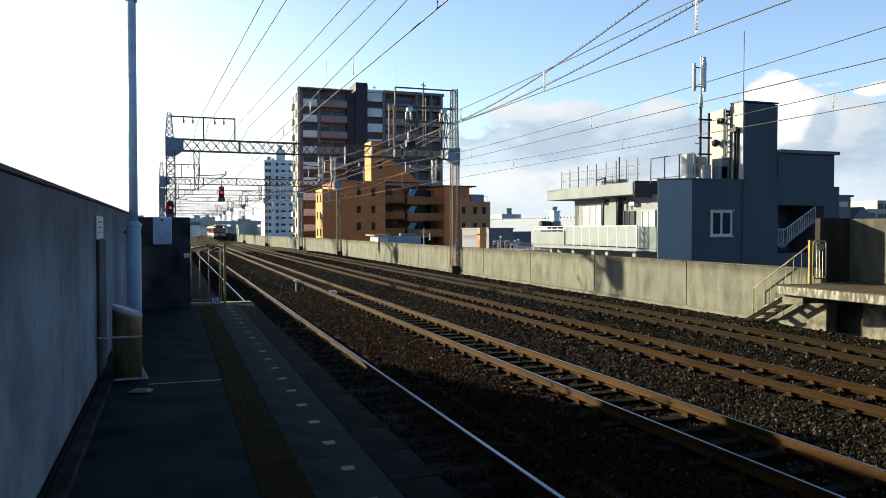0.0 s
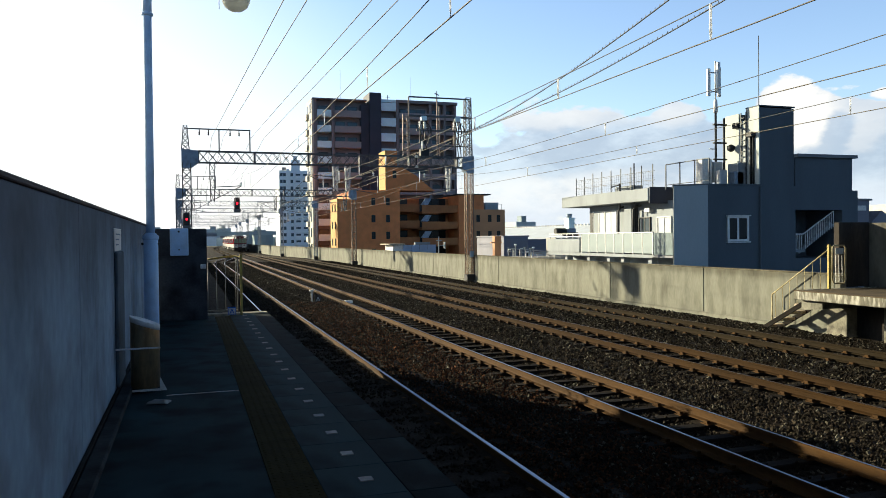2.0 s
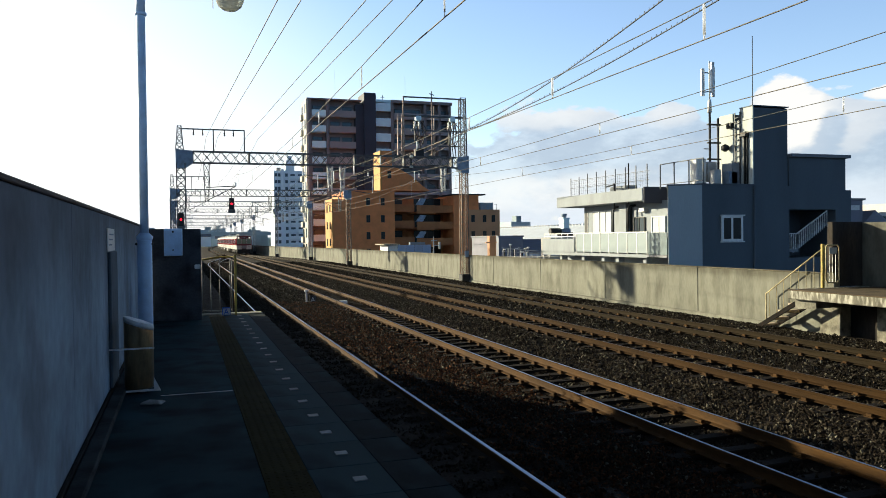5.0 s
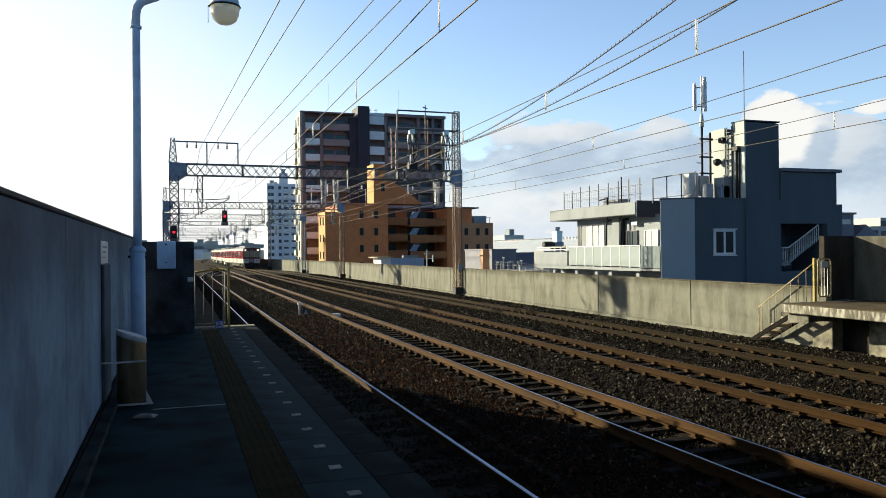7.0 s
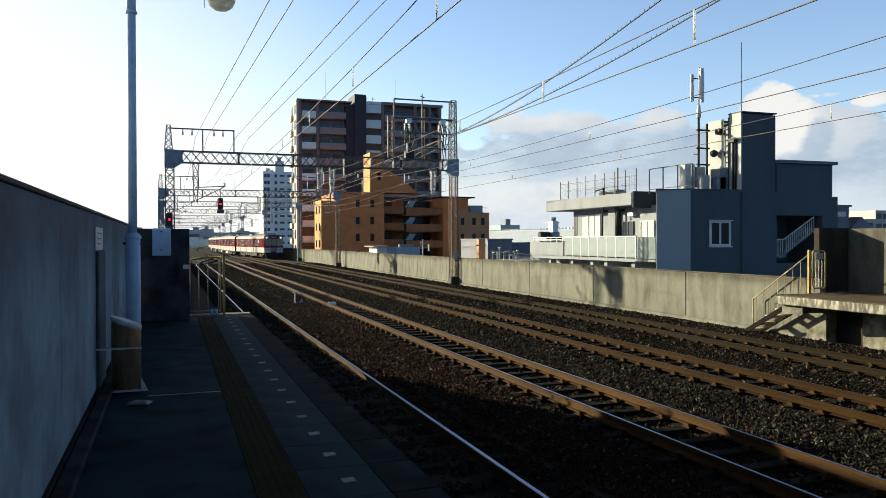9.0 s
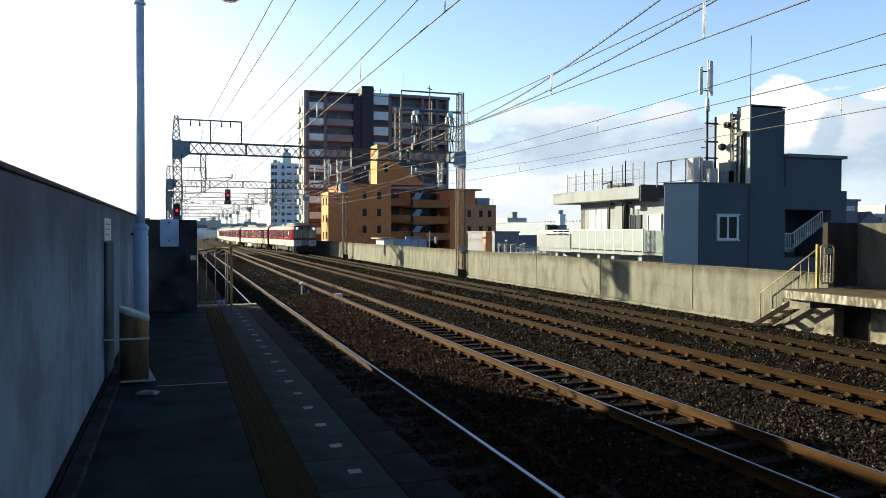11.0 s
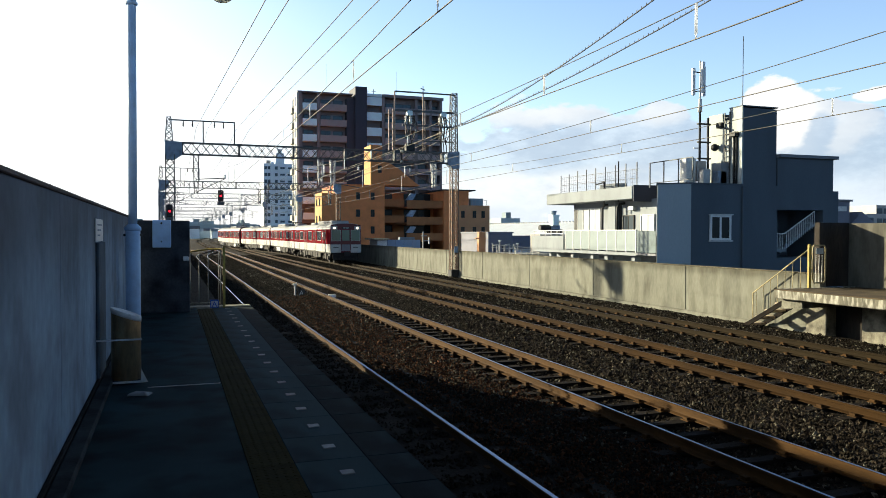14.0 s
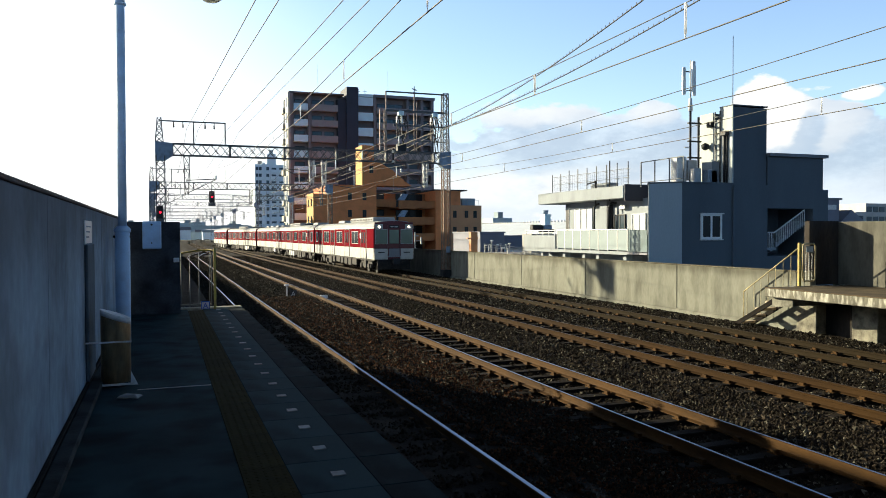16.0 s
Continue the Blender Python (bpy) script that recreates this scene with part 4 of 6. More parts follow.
def gantries():
    gantry(46.0, -0.34, 17.05, True, "dark lattice steel gantry with switchgear frame above the tracks")
    gantry(80.0, -1.2, 16.6, False, "lattice steel catenary gantry spanning the tracks")
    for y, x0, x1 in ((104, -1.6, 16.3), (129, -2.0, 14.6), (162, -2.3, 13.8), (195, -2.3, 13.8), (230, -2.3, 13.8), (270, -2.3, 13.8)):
        gantry(y, x0, x1, False, "far lattice steel catenary gantry, haze put into its pale tone")


gantries()
SUPPORTS = (-30, 46, 80, 104, 129, 162, 195, 230, 270, 310)


def messenger(y):
    """Height of the carrier wire, which sags between the gantries."""
    for a, b in zip(SUPPORTS, SUPPORTS[1:]):
        if a <= y <= b:
            u = (y - a) / (b - a)
            if a < 0:
                return 4.56 + (0.86 * ((y - 24) / 22) ** 2 if y > 24 else 0.00087 * (24 - y) ** 2)
            return 5.42 - 0.72 * 4 * u * (1 - u)
    return 5.4


def wires():
    for line, end, start, step, thick in ((loop_left, 140, -0.3, 4.55, 0.012), (main_left, 300, -0.3, 4.55, 0.022), (main_right, 300, 17.9, 8.6, 0.019), (loop_right, 150, 4.8, 8.6, 0.019)):
        t = thing("overhead_wire", "sagging carrier wire with white hangers and a taut contact wire", "overhead wire", group="overhead lines")
        ys = [-12 + 2.0 * i for i in range(int((end + 12) / 2) + 1)]
        part("carrier_wire", Shape().pipe([(line(y), y, messenger(y)) for y in ys], 0.0085, 5), M["wire"], t)
        part("contact_wire", Shape().pipe([(line(y), y, 4.27) for y in ys], 0.0095, 5), M["copper"], t)
        hang = Shape().tube((0, 0, 0.06), (0, 0, 0.44), thick, n=6).tube((0, 0, 0), (0, 0, 0.06), 0.6 * thick, n=6).mesh("hanger", M["hanger"])
        y = start
        while y < 44:
            ob = instance("hanger", hang, t, (line(y), y, 4.27))
            ob.scale = (1, 1, (messenger(y) - 4.27) / 0.44)
            y += step
        far = Shape()
        while y < end - 2:
            far.tube((line(y), y, 4.27), (line(y), y, messenger(y)), 0.011, n=4)
            y += step
        tagged(part("hanger_rest", far, M["galv"], t), kind="stuff")
    # feeders on the gantry tops
    for x, slope, z in ((1.311, -0.0255, 7.533), (1.935, -0.0205, 7.519), (3.527, -0.0138, 7.573), (4.225, -0.0077, 7.534)):
        pts = [(x + slope * (y - 46), y, z + 0.0226 * (y - 46)) for y in range(-10, 47, 4)]
        for i in range(1, 20):
            y = 46 + 3.5 * i
            u = ((y - 46) % 35) / 35
            pts.append((x, y, z - 0.5 * 4 * u * (1 - u)))
        single("feeder_cable", Shape().pipe(pts, 0.0125, 5), M["wire"], "thin grey feeder wire strung between the gantries", "overhead wire", group="feeder wires")
    # two thick cables, set with hooks, from the gantry's tall mast across the tracks
    for x1, y1 in ((12.55, 16.4), (14.2, 16.0)):
        c = thing("feeder_cable", "thick dark cable set with small wire hooks", "overhead wire", group="feeder wires")

        def along(u):
            return (17.0 + (x1 - 17.0) * u, 46 + (y1 - 46) * u, 8.36 - 0.06 * u - 0.40 * 4 * max(0.0, u * (1 - u)))

        part("cable", Shape().pipe([along(i / 20) for i in range(37)], 0.020, 6), M["dark"], c)
        hooks = Shape()
        for i in range(150):
            p = Vector(along(0.02 + 0.0105 * i))
            hooks.bar(p, p + Vector((0.0, -0.02, 0.085)), 0.015)
        tagged(part("wire_hooks", hooks, M["dark"], c), kind="stuff")


def mast_feeders():
    """Three cables from the tall mast on to the masts of the next gantries."""
    for a, b in (((17.0, 46, 8.42), (15.05, 80, 7.55)), ((17.0, 46, 8.25), (16.10, 80, 7.10)), ((17.05, 46, 7.95), (16.35, 80, 6.75))):
        a, b = Vector(a), Vector(b)
        pts = [a.lerp(b, i / 12) - Vector((0, 0, 1.0 * (i / 12) * (1 - i / 12))) for i in range(13)]
        c = b + Vector((-0.4, 24, -0.3))
        pts += [b.lerp(c, i / 6) - Vector((0, 0, 0.6 * (i / 6) * (1 - i / 6))) for i in range(1, 7)]
        single("feeder_cable", Shape().pipe(pts, 0.020, 5), M["copper"], "sunlit cable strung from mast to mast", "overhead wire", group="feeder wires")


wires()
mast_feeders()


def signal(x, y, z, label, size=1.0):
    s = thing("railway_signal", label, "signal", group="red signals", at=(x, y, z))
    part("housing", Shape().box(-0.32, 0.32, -0.1, 0.12, -0.75, 0.62).bevel(0.08), M["dark"], s)
    part("lens", Shape().tube((0, -0.13, -0.1), (0, -0.10, -0.1), 0.125, n=16), M["red_lamp"], s, "glowing red lens")
    part("hood", Shape().box(-0.25, 0.25, -0.4, -0.1, 0.12, 0.15).box(-0.25, -0.22, -0.35, -0.1, -0.1, 0.12).box(0.22, 0.25, -0.35, -0.1, -0.1, 0.12), M["dark"], s)
    part("lens", Shape().tube((0, -0.13, 0.38), (0, -0.10, 0.38), 0.17, n=16), M["dark"], s)
    part("hanger_post", Shape().bar((0, 0.1, 0.6), (0, 0.1, 1.3), 0.09), M["steel"], s)
    part("bracket", Shape().bar((0, 0.1, 0.2), (0, 0.5, 0.2), 0.1), M["steel"], s)
    part("foot_plate", Shape().box(-0.4, 0.4, -0.05, 0.1, -1.15, -0.76), M["steel"], s)
    s.scale = (size, size, size)
    return s


signal(4.62, 79.6, 5.35, "black railway signal with a glowing red lens, hung from a gantry", 0.85)
signal(-0.12, 45.62, 2.85, "black railway signal with a red lens on the gantry mast", 0.52)


# ---- things on the near platform ----
def lamp_post():
    t = thing("platform_lamp", "pale blue-grey lamp post with curved arm and round globe", "lamp post", at=(-0.55, 12.2, 0))
    part("lower_pole", Shape().tube((0, 0, 0), (0, 0, 1.62), 0.105, n=20).bevel(0.01), M["lampblue"], t)
    part("collar", Shape().lathe((0, 0, 1.62), [(0.105, 0), (0.118, 0.01), (0.118, 0.05), (0.07, 0.10)], 20), M["lampblue"], t)
    part("bolt", Shape().tube((-0.13, -0.02, 1.56), (0.13, -0.02, 1.56), 0.018, n=8), M["dark"], t)
    part("upper_pole", Shape().tube((0, 0, 1.70), (0, 0, 4.98), 0.062, n=18), M["lampblue"], t)
    part("joint_ring", Shape().lathe((0, 0, 4.94), [(0.07, 0), (0.085, 0.01), (0.085, 0.04), (0.07, 0.05)], 16), M["lampblue"], t)
    arm = [(0, 0, 4.98), (0, 0, 5.16), (0.02, 0, 5.26), (0.08, 0, 5.35), (0.18, 0, 5.40), (0.3, 0, 5.45), (0.48, 0, 5.54), (0.66, 0, 5.58), (0.9, 0, 5.59), (1.27, 0, 5.585)]
    part("arm", Shape().pipe(arm[:6], 0.066, 14), M["lampblue"], t)
    part("arm_tip", Shape().pipe(arm[5:], 0.04, 12), M["lampblue"], t)
    part("clamp", Shape().tube((0.28, 0, 5.43), (0.34, 0, 5.47), 0.055, n=12), M["dark"], t)
    hood = part("hood", Shape().lathe((1.28, 0, 5.40), [(0.222, 0.0), (0.215, 0.06), (0.185, 0.14), (0.12, 0.22), (0.075, 0.25), (0.07, 0.34)], 24), M["lampblue"], t, "grey metal hood")
    part("rim", Shape().lathe((1.28, 0, 5.38), [(0.232, 0), (0.24, 0.01), (0.232, 0.025)], 24), M["dark"], hood)
    part("globe", Shape().lathe((1.28, 0, 5.38), [(0.02, -0.265), (0.10, -0.25), (0.17, -0.20), (0.208, -0.12), (0.22, 0.0)], 24), M["globe"], t, "round frosted glass globe")
    part("pull_cord", Shape().tube((1.03, 0, 5.38), (1.03, 0, 5.13), 0.006, n=5).bar((1.03, 0, 5.38), (1.06, 0, 5.385), 0.02), M["dark"], t)


def bin_and_wall_things():
    t = thing("ash_bin", "brass-coloured steel cylinder bin with a slanted pale lid", "bin", at=(-0.47, 8.78, 0))
    bm = Shape()
    n, r = 24, 0.148
    a = [bm.bm.verts.new((r * math.cos(6.2832 * k / n), r * math.sin(6.2832 * k / n), 0.04)) for k in range(n)]
    b = [bm.bm.verts.new((r * math.cos(6.2832 * k / n), r * math.sin(6.2832 * k / n), 0.72 - 0.16 * math.cos(6.2832 * k / n) * 0.35)) for k in range(n)]
    for k in range(n):
        bm.bm.faces.new((a[k], a[(k + 1) % n], b[(k + 1) % n], b[k])).smooth = True
    bm.bm.faces.new(a[::-1])
    part("body", bm, M["binmetal"], t)
    lid = Shape()
    c = [lid.bm.verts.new((r * 1.03 * math.cos(6.2832 * k / n), r * 1.03 * math.sin(6.2832 * k / n), 0.70 - 0.055 * math.cos(6.2832 * k / n))) for k in range(n)]
    d = [lid.bm.verts.new((r * 1.03 * math.cos(6.2832 * k / n), r * 1.03 * math.sin(6.2832 * k / n), 0.755 - 0.055 * math.cos(6.2832 * k / n))) for k in range(n)]
    for k in range(n):
        lid.bm.faces.new((c[k], c[(k + 1) % n], d[(k + 1) % n], d[k])).smooth = True
    lid.bm.faces.new(c[::-1])
    lid.bm.faces.new(d)
    part("lid", lid, M["white"], t, "slanted whitish lid")
    part("foot", Shape().lathe((0, 0, 0), [(0.16, 0), (0.16, 0.035), (0.15, 0.04)], 24), M["dark"], t)
    part("strap", Shape().box(-0.30, 0.16, -0.165, -0.15, 0.465, 0.482), M["white"], t, "white strap to the wall")
    part("strap", Shape().box(-0.28, 0.18, -0.175, -0.155, 0.02, 0.04), M["white"], t, "white strap to the wall")
    part("bracket", Shape().prism([(0.15, 0.02), (0.22, 0.02), (0.15, 0.17)], "y", -0.17, -0.155), M["white"], t, "small white gusset")
    single("cloth_scrap", Shape().hexa([(-0.44, 8.00, 0.003), (-0.23, 7.93, 0.003), (-0.18, 8.10, 0.003), (-0.36, 8.16, 0.003), (-0.42, 8.02, 0.025), (-0.26, 7.96, 0.045), (-0.21, 8.08, 0.02), (-0.35, 8.13, 0.03)]).bevel(0.01), M["marker"], "crumpled white scrap lying on the asphalt", "litter")
    s = thing("notice_plate", "small white notice plate on the grey parapet", "sign")
    part("plate", Shape().box(-0.748, -0.735, 8.55, 9.35, 1.5, 1.74).bevel(0.003), M["porcelain"], s)
    for i in range(3):
        part("line", Shape().box(-0.735, -0.733, 8.7, 9.2 - 0.1 * i, 1.67 - 0.055 * i, 1.685 - 0.055 * i), M["plate"], s)
    c = thing("cable_duct", "grey-green cable duct running up the parapet", "cable duct")
    part("cover", Shape().box(-0.748, -0.715, 8.62, 9.42, 0.075, 1.49).bevel(0.008), M["duct"], c)
    e = thing("equipment_box", "pale grey steel box hung on the dark cross wall", "equipment box")
    part("case", Shape().box(-0.37, -0.02, 16.05, 16.198, 1.30, 1.845).bevel(0.015), M["lampblue"], e)
    part("keyhole", Shape().tube((-0.2, 16.045, 1.42), (-0.2, 16.052, 1.42), 0.015, n=8), M["dark"], e)
    part("hinge", Shape().tube((-0.2, 16.045, 1.78), (-0.2, 16.052, 1.78), 0.02, n=8), M["dark"], e)
    single("wall_socket", Shape().box(0.20, 0.31, 16.12, 16.198, 1.03, 1.12).bevel(0.01), M["white"], "small white socket box on the cross wall", "socket box")
    # gate and fence at the end
    f = thing("end_fence", "yellow-painted steel post with thin grey railing at the platform's end", "fence")
    part("post", Shape().box(1.01, 1.06, 16.84, 16.89, 0.0, 1.30).bevel(0.01), M["yellow"], f, "yellow gate post")
    for x, y in ((0.37, 17.5), (0.55, 17.5), (0.74, 17.5), (0.96, 17.5)):
        part("bar", Shape().tube((x, y, -0.25), (x, y, 1.18), 0.009, n=8), M["steel"], f)
    part("top_rail", Shape().pipe([(0.37, 17.5, 1.18), (0.7, 17.5, 1.23), (0.95, 17.45, 1.24), (1.03, 16.86, 1.25)], 0.02, 8), M["yellow"], f)
    part("brace", Shape().tube((1.0, 17.5, 1.2), (1.0, 17.5, -0.25), 0.012, n=8), M["steel"], f)
    part("low_rail", Shape().bar((0.35, 17.5, 0.05), (1.0, 17.5, 0.05), 0.12, 0.03), M["concrete"], f)
    a = thing("position_sign", "small white plate with a blue letter A and blue edge", "sign")
    part("plate", Shape().box(0.755, 0.925, 16.93, 16.945, 0.0, 0.17), M["blue"], a)
    part("face", Shape().box(0.77, 0.91, 16.927, 16.929, 0.012, 0.145), M["white"], a, "white face")
    part("letter", text_mesh("A", 0.16, "blue"), M["blue"], a, "blue letter A").matrix_basis = pose(0.84, 16.924, 0.022, 90, 0, 0)


def text_mesh(text, size, paint, depth=0.002):
    cu = bpy.data.curves.new("letter", "FONT")
    cu.body, cu.size, cu.extrude, cu.align_x = text, size, depth, "CENTER"
    ob = bpy.data.objects.new("letter_curve", cu)
    scene.collection.objects.link(ob)
    bpy.context.view_layer.update()
    me = bpy.data.meshes.new_from_object(ob.evaluated_get(bpy.context.evaluated_depsgraph_get()))
    bpy.data.objects.remove(ob)
    me.materials.clear()
    me.materials.append(M[paint])
    return me


def track_things():
    m = thing("trackside_marker", "short post with white cap and lettered plate between tracks", "marker")
    part("post", Shape().bar((5.12, 34, -1.5), (5.12, 34, -0.72), 0.07), M["galv"], m)
    part("cap", Shape().box(5.02, 5.20, 33.9, 34.1, -0.72, -0.64).bevel(0.02), M["white"], m)
    part("side_plate", Shape().box(5.24, 5.54, 33.97, 34.0, -1.32, -0.90), M["dark_concrete"], m)
    part("bracket", Shape().bar((5.12, 34, -0.80), (5.39, 33.99, -0.92), 0.04), M["dark"], m)
    part("letter", text_mesh("A", 0.33, "galv"), M["galv"], m).matrix_basis = pose(5.39, 33.965, -1.19, 90, 0, 0)
    single("track_beacon", Shape().box(6.36, 6.68, 32.66, 32.92, -1.21, -1.07).bevel(0.02), M["porcelain"], "flat white box between the rails", "track beacon")
    # stairs down from the far platform
    s = thing("track_stairs", "short rusty steel stairs with pale handrails from the far platform", "stairs")
    for x in (16.45, 17.06):
        part("stringer", Shape().hexa([(x - 0.025, 16.8, -0.16), (x + 0.025, 16.8, -0.16), (x + 0.02, 19.1, -1.42), (x - 0.02, 19.1, -1.42), (x - 0.02, 16.8, -0.02), (x + 0.02, 16.8, -0.02), (x + 0.02, 19.25, -1.35), (x - 0.02, 19.25, -1.35)]), M["tar"], s)
        if x > 17:
            part("handrail", Shape().tube((x, 16.85, 1.25), (x, 19.2, -0.25), 0.02).tube((x, 19.2, -0.25), (x, 19.2, -1.4), 0.02), M["rail_pale"], s, "worn cream handrail")
            for i in range(8):
                u = (i + 0.5) / 8
                y, z = 16.85 + 2.35 * u, 1.25 - 1.5 * u
                part("baluster", Shape().tube((x, y, z), (x, y, z - 1.18), 0.010, n=6), M["rail_pale"], s)
    for i in range(5):
        y, z = 17.15 + 0.4 * i, -0.16 - 0.235 * i
        part("tread", Shape().box(16.475, 17.035, y - 0.15, y + 0.13, z - 0.085, z).bevel(0.02), M["tread"], s)
    g = thing("platform_gate", "narrow white-barred steel gate with a yellow post", "gate")
    part("post", Shape().box(16.74, 16.82, 16.66, 16.74, 0.08, 1.30).bevel(0.01), M["yellow"], g, "yellow gate post")
    fr = Shape().pipe([(16.9, 16.7, 0.3), (16.9, 16.7, 1.2), (16.95, 16.7, 1.27), (17.3, 16.7, 1.27), (17.36, 16.7, 1.2), (17.36, 16.7, 0.3), (17.3, 16.7, 0.22), (16.95, 16.7, 0.22), (16.9, 16.7, 0.3)], 0.022, 8)
    part("gate_frame", fr, M["rail_pale"], g)
    for x in (17.02, 17.13, 17.24):
        part("bar", Shape().bar((x, 16.7, 0.24), (x, 16.7, 1.0), 0.011), M["galv"], g)
    part("notice", Shape().box(17.0, 17.26, 16.675, 16.69, 1.03, 1.2), M["glass_frost"], g, "pale notice plate")


lamp_post()
bin_and_wall_things()
track_things()


# ---- train ----
def car_body(front):
    """Body shell of a 20 m car, running along y, its front end at y = 0."""
    side = [(0.95, 1.34), (1.68, 1.37), (2.96, 1.36), (3.12, 1.34)]
    roof = [(3.28, 1.22), (3.40, 1.0), (3.46, 0.6), (3.49, 0.0)]
    half = side + roof
    prof = [(-x, z) for z, x in half] + [(x, z) for z, x in half[::-1][1:]]
    kinds = [0, 1, 0, 2, 2, 2, 2]
    kinds = kinds + kinds[::-1]
    s = Shape()
    ys = [0.0, 0.06, 20.2] if front else [0.05, 20.2]
    rings = []
    for i, y in enumerate(ys):
        k = 0.975 if front and i == 0 else 1.0
        rings.append([s.bm.verts.new((x * k, y, 0.95 + (z - 0.95) * (1 - (1 - k) * 0.6))) for x, z in prof])
    n = len(prof)
    for a, b in zip(rings, rings[1:]):
        for k in range(n - 1):
            f = s.bm.faces.new((a[k], a[k + 1], b[k + 1], b[k]))
            f.material_index = kinds[k]
        s.bm.faces.new((a[n - 1], a[0], b[0], b[n - 1])).material_index = 0
    s.bm.faces.new(rings[0]).material_index = 3
    s.bm.faces.new(rings[-1][::-1]).material_index = 3
    return s.mesh("body", M["train_cream"], M["train_red"], M["train_roof"], M["train_dark"])


CAR = {}


def car_meshes():
    CAR["window"] = Shape().box(-0.012, 0.012, -0.42, 0.42, 1.98, 2.74).bevel(0.01).mesh("window", M["glass_train"])
    CAR["frame"] = Shape().box(-0.006, 0.006, -0.47, 0.47, 1.93, 1.975).box(-0.006, 0.006, -0.47, 0.47, 2.745, 2.79).box(-0.006, 0.006, -0.47, -0.425, 1.975, 2.745).box(-0.006, 0.006, 0.425, 0.47, 1.975, 2.745).mesh("window_frame", M["plate"])
    CAR["wide_window"] = Shape().box(-0.012, 0.012, -0.92, 0.92, 1.96, 2.76).bevel(0.01).mesh("window", M["glass_train"])
    f = Shape()
    for a, b, p, q in ((-0.955, 0.955, 1.925, 1.955), (-0.955, 0.955, 2.765, 2.795), (-0.955, -0.925, 1.955, 2.765), (0.925, 0.955, 1.955, 2.765), (-0.02, 0.02, 1.955, 2.765)):
        f.box(-0.008, 0.008, a, b, p, q)
    CAR["wide_frame"] = f.mesh("window_frame", M["train_cream"])
    d = Shape()
    d.box(-0.008, 0.008, -0.62, -0.015, 1.0, 1.68, 0).box(-0.008, 0.008, 0.015, 0.62, 1.0, 1.68, 0)
    d.box(-0.008, 0.008, -0.62, -0.015, 1.682, 2.90, 1).box(-0.008, 0.008, 0.015, 0.62, 1.682, 2.90, 1)
    CAR["door"] = d.mesh("door", M["train_cream"], M["train_red"])
    CAR["door_gap"] = Shape().box(-0.004, 0.004, -0.80, 0.80, 0.97, 2.95).mesh("door_gap", M["dark"])
    CAR["door_glass"] = Shape().box(-0.012, 0.012, -0.48, -0.14, 1.98, 2.72).box(-0.012, 0.012, 0.14, 0.48, 1.98, 2.72).mesh("door_glass", M["glass_train"])
    b = Shape().box(-1.05, 1.05, -1.5, 1.5, 0.42, 0.78).box(-1.12, -0.98, -1.45, 1.45, 0.35, 0.6).box(0.98, 1.12, -1.45, 1.45, 0.35, 0.6)
    for y in (-1.05, 1.05):
        b.box(-1.2, -0.95, y - 0.18, y + 0.18, 0.28, 0.62).box(0.95, 1.2, y - 0.18, y + 0.18, 0.28, 0.62)
    b.box(-1.18, -0.98, -0.32, 0.32, 0.3, 0.85).box(0.98, 1.18, -0.32, 0.32, 0.3, 0.85)
    CAR["bogie"] = b.bevel(0.03).mesh("bogie", M["under"])
    w = Shape()
    w.tube((-0.64, 0, 0.43), (-0.50, 0, 0.43), 0.43, n=18).tube((0.50, 0, 0.43), (0.64, 0, 0.43), 0.43, n=18).tube((-0.5, 0, 0.43), (0.5, 0, 0.43), 0.08)
    CAR["wheel"] = w.mesh("wheelset", M["under"])
    CAR["vent"] = Shape().box(-0.55, 0.55, -1.1, 1.1, 3.44, 3.66).bevel(0.06).mesh("roof_unit", M["train_roof"])
    unit = Shape().box(-0.78, 0.78, -3.3, 3.3, 3.42, 3.74).bevel(0.07)
    for i in range(14):
        y = -2.95 + 0.45 * i
        for x in (-0.785, 0.785):
            unit.box(x - 0.006, x + 0.006, y - 0.14, y + 0.14, 3.53, 3.64, 1)
    CAR["long_unit"] = unit.mesh("roof_unit", M["train_roof"], M["dark"])
    CAR["pantograph"] = Shape().bar((-0.6, -0.9, 3.55), (0.6, -0.9, 3.55), 0.08).bar((-0.6, 0.9, 3.55), (0.6, 0.9, 3.55), 0.08).bar((-0.5, 0.8, 3.6), (-0.25, -0.5, 3.85), 0.05).bar((0.5, 0.8, 3.6), (0.25, -0.5, 3.85), 0.05).bar((-0.8, -0.4, 3.9), (0.8, -0.4, 3.9), 0.07).mesh("pantograph", M["dark"])


